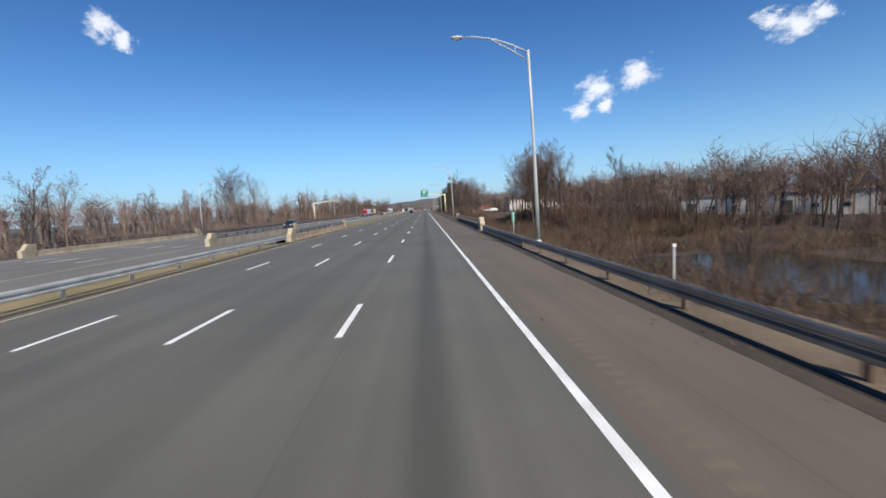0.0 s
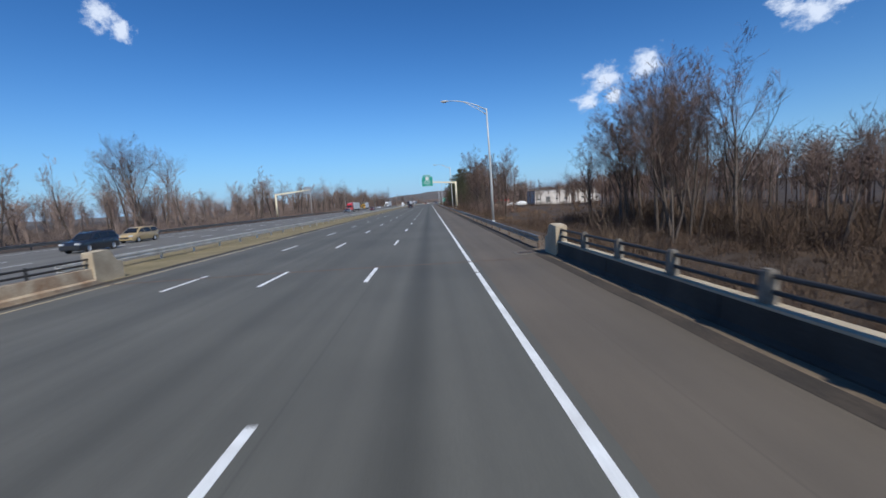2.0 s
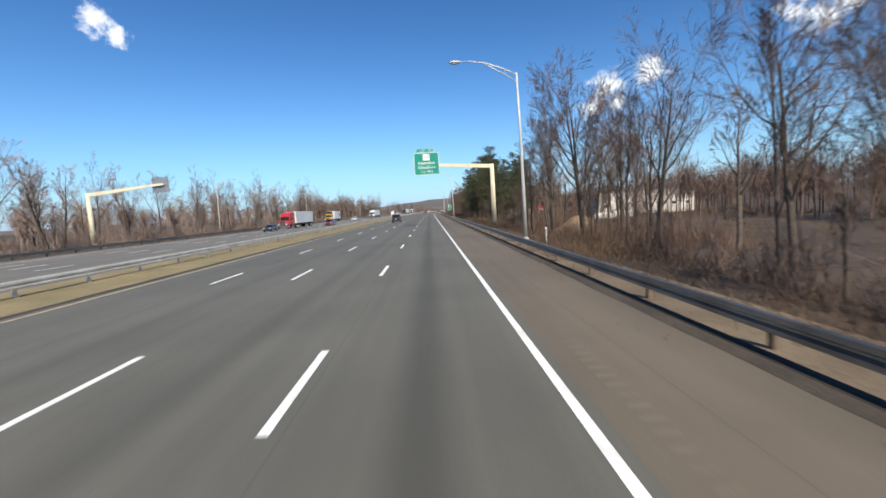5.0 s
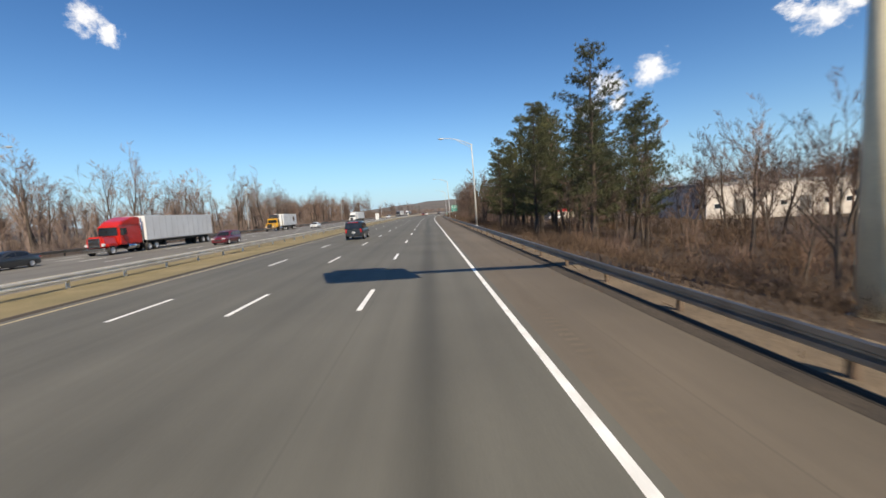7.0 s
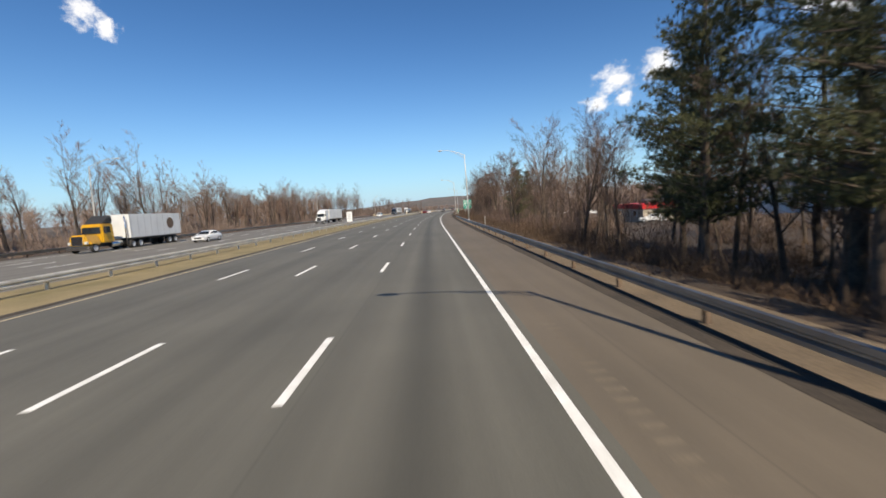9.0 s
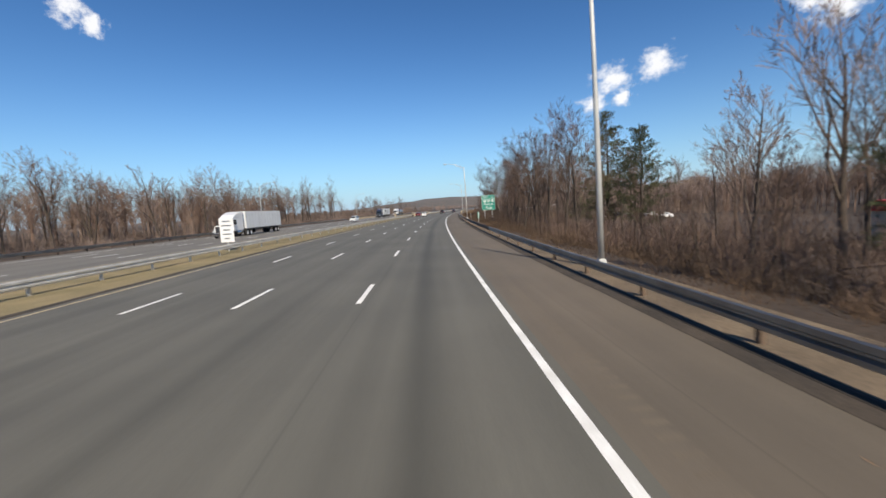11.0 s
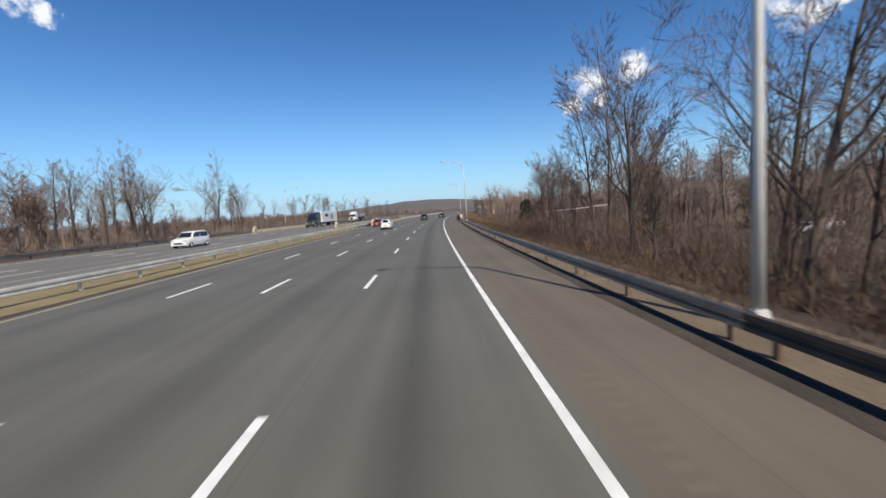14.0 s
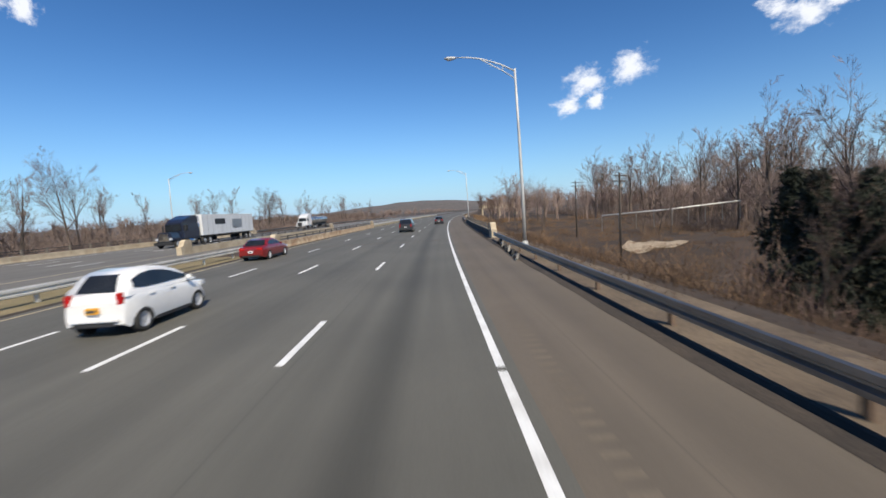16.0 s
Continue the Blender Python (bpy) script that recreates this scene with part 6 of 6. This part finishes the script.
    if rear_strip:
        part("brake_strip", box(bmesh.new(), -half * 0.55, half * 0.55, r1 - 0.10, r1 + 0.06, H - 0.11, H - 0.04, bevel=0.02), M_TAIL, c, "red high brake lamp strip")
    if rack:
        for sx in (-1, 1):
            part("roof_rail", tube(bmesh.new(), [(sx * wr * 0.93, r1 + 0.2, H - 0.02), (sx * wr * 0.93, r1 + 0.35, H + 0.05), (sx * wr * 0.93, f1 - 0.35, H + 0.05), (sx * wr * 0.93, f1 - 0.2, H - 0.02)], 0.022, 8), M_TRIM, c)
        part("tow_hitch", tube(bmesh.new(), [(0, yb - 0.16, bottom + 0.06), (0, yb - 0.16, bottom + 0.14)], 0.04, 10), M_CHROME, c)
    for sx in (-1, 1):
        for y in arches:
            wheel(c, sx * (half - 0.12), y, r, 0.23, sx)
    return c


def on_lane(s, d, turn=0):
    return on_road(s, d, surface(d)) @ Matrix.Rotation(radians(turn), 4, "Z")


SUV = [(-2.54, 1.08), (-1.2, 1.15), (1.15, 1.16), (1.5, 1.20), (2.38, 1.12), (2.55, 0.82)]
car("suv", "large dark blue sport utility vehicle with alloy wheels", "car", paint("dark_blue_paint", (0.010, 0.017, 0.024)), 5.1, 2.0, 1.93, 1.15, SUV, (-2.50, -2.32, 0.30, 1.12), (-1.5, 1.55), 0.43, bottom=0.36, roof_wide=0.80, margin=0.16, panes=3, tail="tall", rack=True, rear_strip=True, m=on_lane(239.6, -9.75))
SEDAN = [(-2.3, 0.72), (-2.28, 0.92), (-1.55, 0.98), (0.9, 0.94), (1.9, 0.80), (2.28, 0.62)]
RED = paint("metallic_red_paint", (0.20, 0.010, 0.009))
car("sedan", "metallic red sedan with silver wheels on the highway", "car", RED, 4.6, 1.8, 1.43, 0.95, SEDAN, (-1.75, -1.05, 0.15, 1.05), (-1.38, 1.40), 0.33, panes=2, tail="wide", m=on_lane(470.5, -13.4))
HATCH = [(-1.76, 0.84), (-1.70, 1.02), (-1.2, 1.02), (0.70, 0.97), (1.30, 0.86), (1.62, 0.70), (1.75, 0.52)]
car("hatchback", "small white hatchback with a dark rear window on the highway", "car", paint("white_paint", (0.78, 0.78, 0.77), 0.94), 3.6, 1.60, 1.58, 1.04, HATCH, (-1.70, -1.22, 0.10, 1.22), (-1.18, 1.2), 0.31, roof_wide=0.70, margin=0.24, panes=1, tail="tall", lamp=(0.075, 0.30), plate=M_PLATE_Y, m=on_lane(452.2, -9.2))
DARK = paint("dark_grey_paint", (0.03, 0.033, 0.036))
car("sedan", "dark grey sedan far ahead in the truck lane", "car", DARK, 4.6, 1.8, 1.45, 0.95, SEDAN, (-1.75, -1.05, 0.15, 1.05), (-1.38, 1.40), 0.33, panes=2, tail="wide", m=on_lane(526, -1.9))
car("sedan", "white sedan coming along the opposite road", "car", paint("white_paint", (0.75, 0.75, 0.74), 0.94), 4.6, 1.8, 1.43, 0.95, SEDAN, (-1.75, -1.05, 0.15, 1.05), (-1.38, 1.40), 0.33, panes=2, tail="wide", m=on_lane(303, -31.2, 180))
car("sedan", "dark sedan coming along the opposite road", "car", DARK, 4.6, 1.8, 1.43, 0.95, SEDAN, (-1.75, -1.05, 0.15, 1.05), (-1.38, 1.40), 0.33, panes=2, tail="wide", m=on_lane(226, -34.8, 180))
car("suv", "maroon sport utility vehicle coming along the opposite road", "car", paint("maroon_paint", (0.12, 0.012, 0.018)), 4.6, 1.85, 1.66, 1.02, [(-2.25, 0.95), (-1.1, 1.02), (1.0, 1.02), (1.9, 0.92), (2.25, 0.68)], (-2.2, -1.95, 0.25, 1.05), (-1.35, 1.38), 0.35, panes=3, tail="tall", m=on_lane(246.5, -27.4, 180))
car("suv", "dark sport utility vehicle coming along the opposite road", "car", paint("black_paint", (0.02, 0.022, 0.028)), 4.7, 1.9, 1.72, 1.05, [(-2.3, 0.98), (-1.1, 1.05), (1.0, 1.05), (1.95, 0.95), (2.3, 0.68)], (-2.25, -1.98, 0.3, 1.1), (-1.38, 1.4), 0.36, panes=3, tail="tall", rack=True, m=on_lane(93.5, -31.5, 180))
car("minivan", "tan minivan coming along the opposite road", "car", paint("tan_paint", (0.45, 0.33, 0.16)), 4.7, 1.85, 1.70, 1.02, [(-2.3, 0.95), (-1.1, 1.02), (1.2, 1.02), (1.95, 0.9), (2.3, 0.65)], (-2.25, -2.0, 0.6, 1.5), (-1.38, 1.42), 0.33, panes=3, tail="tall", m=on_lane(104.5, -34.8, 180))
car("minivan", "dark grey minivan ahead in the second lane", "car", DARK, 4.9, 1.9, 1.75, 1.05, [(-2.4, 0.98), (-1.1, 1.05), (1.3, 1.05), (2.0, 0.92), (2.4, 0.65)], (-2.3, -2.0, 0.6, 1.55), (-1.45, 1.48), 0.34, panes=3, tail="tall", m=on_lane(498.5, -5.6))
car("pickup_van", "white van coming along the opposite road", "car", paint("white_paint", (0.72, 0.72, 0.71), 0.95), 5.2, 1.95, 1.85, 1.1, [(-2.5, 1.02), (-1.1, 1.1), (1.2, 1.1), (2.2, 1.0), (2.5, 0.7)], (-2.4, -2.15, 0.5, 1.35), (-1.6, 1.6), 0.37, panes=2, tail="tall", m=on_lane(434, -30.0, 180))

# cars parked on the lots behind the trees
lot_car = next(o for o in scene.objects if o.name.startswith("sedan") and "white" in o["label"])
for s, d, turn in ((420.0, 60.0, 80), (444.0, 52.5, 95), (450.0, 58.0, 20), (453.0, 62.5, 24), (434.0, 62.0, 98), (322.0, 38.0, 70)):
    o = copy_thing(lot_car, on_road(s, d, ground_height(s, d) + 0.05, turn))
    tagged(o, "white car parked on a lot behind bare trees", "car", "cars parked behind the trees")

M_TRAILER = shader("white_trailer_panel", (0.70, 0.71, 0.71), (0.60, 0.61, 0.61), scale=0.5, rough=0.45, fine=4, spread=0.05)
M_TANK = shader("polished_tank", (0.6, 0.6, 0.6), (0.5, 0.5, 0.5), scale=0.8, rough=0.25, metal=0.9)


def truck(s, d, label, colour, trailer="box", art=None, sleeper=True, rear_end=-18.2):
    """A tractor with its trailer, coming towards the camera: front along +y of its own frame."""
    t = thing("semi_truck", label, "truck", "trucks on the opposite road", on_road(s, d, surface(d), 180))
    cab = part("cab", box(bmesh.new(), -1.2, 1.2, -2.6 if sleeper else -0.8, 1.0, 0.95, 3.05, bevel=0.12, taper=(0.94, 0.96)), colour, t)
    bm = bmesh.new()
    prof = [(-2.6 if sleeper else -0.8, 3.0), (-2.6 if sleeper else -0.8, 3.95), (-1.6 if sleeper else -0.6, 3.98), (0.2, 3.45), (0.75, 3.0)]
    lo = [bm.verts.new((-1.08, y, z)) for y, z in prof]
    hi = [bm.verts.new((1.08, y, z)) for y, z in prof]
    bm.faces.new(lo)
    bm.faces.new(hi[::-1])
    for k in range(len(prof)):
        j = (k + 1) % len(prof)
        bm.faces.new((lo[k], hi[k], hi[j], lo[j]))
    bmesh.ops.recalc_face_normals(bm, faces=bm.faces)
    bmesh.ops.bevel(bm, geom=list(bm.edges), offset=0.1, segments=2, affect="EDGES")
    part("roof_fairing", bm, M_TRIM if art == "oval" else colour, cab)
    bm = bmesh.new()
    box(bm, -1.0, 1.0, 0.9, 3.0, 0.75, 1.95, bevel=0.16, taper=(0.82, 0.94))
    part("hood", bm, colour, t)
    part("windscreen", frustum_pane(bmesh.new(), (-1.02, 0.99, 1.98), (1.02, 0.99, 1.98), (0.98, 0.93, 2.85), (-0.98, 0.93, 2.85), (0, 1, 0.1), 0.03), M_TINT, cab, "dark windscreen")
    for sx in (-1, 1):
        part("side_window", frustum_pane(bmesh.new(), (sx * 1.18, -0.2, 2.05), (sx * 1.18, 0.75, 2.05), (sx * 1.15, 0.7, 2.75), (sx * 1.15, -0.2, 2.75), (sx, 0, 0), 0.02), M_TINT, cab, "dark side window")
        part("headlamp", box(bmesh.new(), sx * 0.85 - 0.16, sx * 0.85 + 0.16, 2.8, 3.03, 0.95, 1.25, bevel=0.04), M_LAMPGLASS, t)
        mir = part("mirror", box(bmesh.new(), sx * 1.42 - 0.1, sx * 1.42 + 0.1, 0.75, 0.87, 1.95, 2.75, bevel=0.03), M_TRIM, t)
        part("mirror_arm", box(bmesh.new(), min(sx * 1.15, sx * 1.42), max(sx * 1.15, sx * 1.42), 0.79, 0.83, 2.3, 2.35), M_TRIM, mir)
        part("fender", box(bmesh.new(), sx * 1.05 - 0.19, sx * 1.05 + 0.19, 1.45, 2.75, 0.85, 1.22, bevel=0.1), colour, t)
        part("fuel_tank", tube(bmesh.new(), [(sx * 0.95, -1.9, 0.72), (sx * 0.95, -0.2, 0.72)], 0.32, 14), M_CHROME, t)
        part("exhaust_stack", tube(bmesh.new(), [(sx * 1.08, -2.72, 0.9), (sx * 1.08, -2.72, 3.8)], 0.075, 10), M_CHROME, t)
        wheel(t, sx * 1.02, 2.1, 0.5, 0.3, sx, 8)
        for y in (-3.6, -4.9):
            wheel(t, sx * 0.98, y, 0.5, 0.52, sx, 8)
    part("grille", box(bmesh.new(), -0.6, 0.6, 2.92, 3.04, 0.85, 1.8, bevel=0.03), M_CHROME, t)
    part("bumper", box(bmesh.new(), -1.2, 1.2, 2.9, 3.2, 0.35, 0.78, bevel=0.08), M_CHROME if art != "dark" else M_TRIM, t)
    part("chassis", box(bmesh.new(), -0.45, 0.45, -5.6, 2.8, 0.55, 0.9), M_TRIM, t)
    if trailer == "box":
        tb = part("trailer_box", box(bmesh.new(), -1.28, 1.28, rear_end, -3.2, 1.2, 4.05, bevel=0.03), M_TRAILER, t, "white trailer box")
        for sx in (-1, 1):
            for k in range(int((-3.4 - rear_end) / 1.22) + 1):
                y = rear_end + 0.2 + k * 1.22
                part("panel_seam", box(bmesh.new(), sx * 1.285 - 0.008, sx * 1.285 + 0.008, y - 0.02, y + 0.02, 1.3, 3.95), M_BACK, tb)
            part("side_rail", box(bmesh.new(), sx * 1.28 - 0.03, sx * 1.28 + 0.03, rear_end, -3.2, 1.12, 1.24), M_STEEL, tb)
        part("trailer_chassis", box(bmesh.new(), -0.55, 0.55, rear_end + 0.2, -4.0, 0.85, 1.2), M_TRIM, t)
        part("landing_leg", box(bmesh.new(), -0.9, 0.9, -7.3, -7.1, 0.35, 1.2), M_TRIM, t)
        part("rear_guard", box(bmesh.new(), -1.1, 1.1, rear_end - 0.05, rear_end + 0.05, 0.5, 0.62), M_TRIM, t)
        rear = (rear_end + 2.7, rear_end + 1.4)
        if art == "oval":
            part("emblem", tube(bmesh.new(), [(-1.3, rear_end + 2.4, 2.75), (-1.29, rear_end + 2.4, 2.75)], 0.75, 20), M_RUST, tb, "dark oval emblem")
        if art == "dark":
            part("emblem", box(bmesh.new(), -1.3, -1.288, -14.2, -11.2, 1.9, 3.3), M_BACK, tb, "grey printed patch")
            part("emblem", box(bmesh.new(), -1.3, -1.288, -9.2, -6.4, 2.6, 3.4), M_TRIM, tb, "dark slanted print")
    else:
        tk = part("tank", lathe(bmesh.new(), [(-6.4, 0.2), (-6.3, 0.8), (-6.0, 0.98), (6.0, 0.98), (6.3, 0.8), (6.4, 0.2)], 0, 22), M_TANK, t, "polished steel tank")
        tk.matrix_basis = pose(0, -10.2, 2.25, 0, 0, 90)
        for k in range(6):
            o = part("hoop", lathe(bmesh.new(), [(-0.05, 0.985), (-0.05, 1.02), (0.05, 1.02), (0.05, 0.985)], -5 + 2 * k, 22), M_STEEL, tk)
        part("walkway", box(bmesh.new(), -0.4, 0.4, -15.0, -5.4, 3.24, 3.3), M_STEEL, t)
        part("trailer_chassis", box(bmesh.new(), -0.5, 0.5, -16.4, -4.0, 0.9, 1.3), M_TRIM, t)
        rear = (-14.4, -15.7)
    for sx in (-1, 1):
        for y in rear:
            wheel(t, sx * 0.98, y, 0.5, 0.52, sx, 8)
    return t


truck(239.5, -36.0, "red semi truck with a white box trailer on the opposite road", paint("bright_red_paint", (0.50, 0.02, 0.012)))
truck(295.2, -39.0, "yellow semi truck with a white box trailer and dark emblem", paint("school_yellow_paint", (0.62, 0.34, 0.02)), art="oval", sleeper=False, rear_end=-13.4)
truck(368.5, -34.6, "white semi truck with a plain white box trailer", paint("white_cab_paint", (0.74, 0.74, 0.74), 0.95))
truck(494.0, -34.6, "dark blue semi truck with a printed white trailer near the bridge", paint("navy_cab_paint", (0.015, 0.02, 0.04)), art="dark")
truck(548.0, -38.0, "white semi truck with a polished tank trailer near the bridge", paint("white_cab_paint", (0.7, 0.7, 0.7), 0.95), trailer="tank")

# ---- debris on the shoulder ----
M_DEBRIS = shader("dirty_scrap", (0.12, 0.11, 0.10), (0.3, 0.28, 0.24), scale=3, rough=0.8, bump=0.4)
o = thing("bent_frame", "bent pale scrap frame lying on the shoulder", "debris", "", on_road(370.6, 2.7, surface(2.7)))
part("frame_bar", tube(bmesh.new(), [(-0.5, -0.5, 0.05), (0.45, -0.55, 0.05), (0.55, 0.45, 0.06), (-0.35, 0.5, 0.05), (-0.52, -0.3, 0.05)], 0.03, 7), M_DEBRIS, o)
part("loose_bar", tube(bmesh.new(), [(0.3, 0.1, 0.05), (0.95, 0.9, 0.10)], 0.05, 7), M_DEBRIS, o)
o = thing("torn_tyre_tread", "torn black tyre tread and scrap against the guard rail", "debris", "", on_road(465.0, 3.0, surface(3.0)))
for k in range(6):
    x, y = -0.15 + 0.09 * k, -4.0 + 1.75 * k
    part("strip", tube(bmesh.new(), [(x, y - 0.5, 0.06), (x + 0.15, y, 0.22 + 0.05 * (k % 3)), (x + 0.05, y + 0.5, 0.10), (x + 0.2, y + 0.9, 0.05)], [0.06, 0.1, 0.08, 0.03], 6), M_TYRE if k % 2 else M_DEBRIS, o)
# catch basin at the end of the bridge
o = thing("catch_basin", "square iron drain grate in a pale concrete frame", "drain", "", on_road(74.8, 2.75, surface(2.75) + 0.004, 0, 0.85))
fr = bmesh.new()
for a in ((-0.62, 0.62, -0.62, -0.45), (-0.62, 0.62, 0.45, 0.62), (-0.62, -0.45, -0.45, 0.45), (0.45, 0.62, -0.45, 0.45)):
    box(fr, *a, -0.1, 0.02)
part("frame", fr, M_GREYSTONE, o)
part("pit", box(bmesh.new(), -0.45, 0.45, -0.45, 0.45, -0.1, 0.003), M_TRIM, o)
for k in range(8):
    x = -0.4 + 0.114 * k
    part("grate_bar", box(bmesh.new(), x - 0.025, x + 0.025, -0.45, 0.45, 0.003, 0.018), M_RUST, o)
copy_thing(o, on_road(370.4, 2.45, surface(2.45) + 0.004))
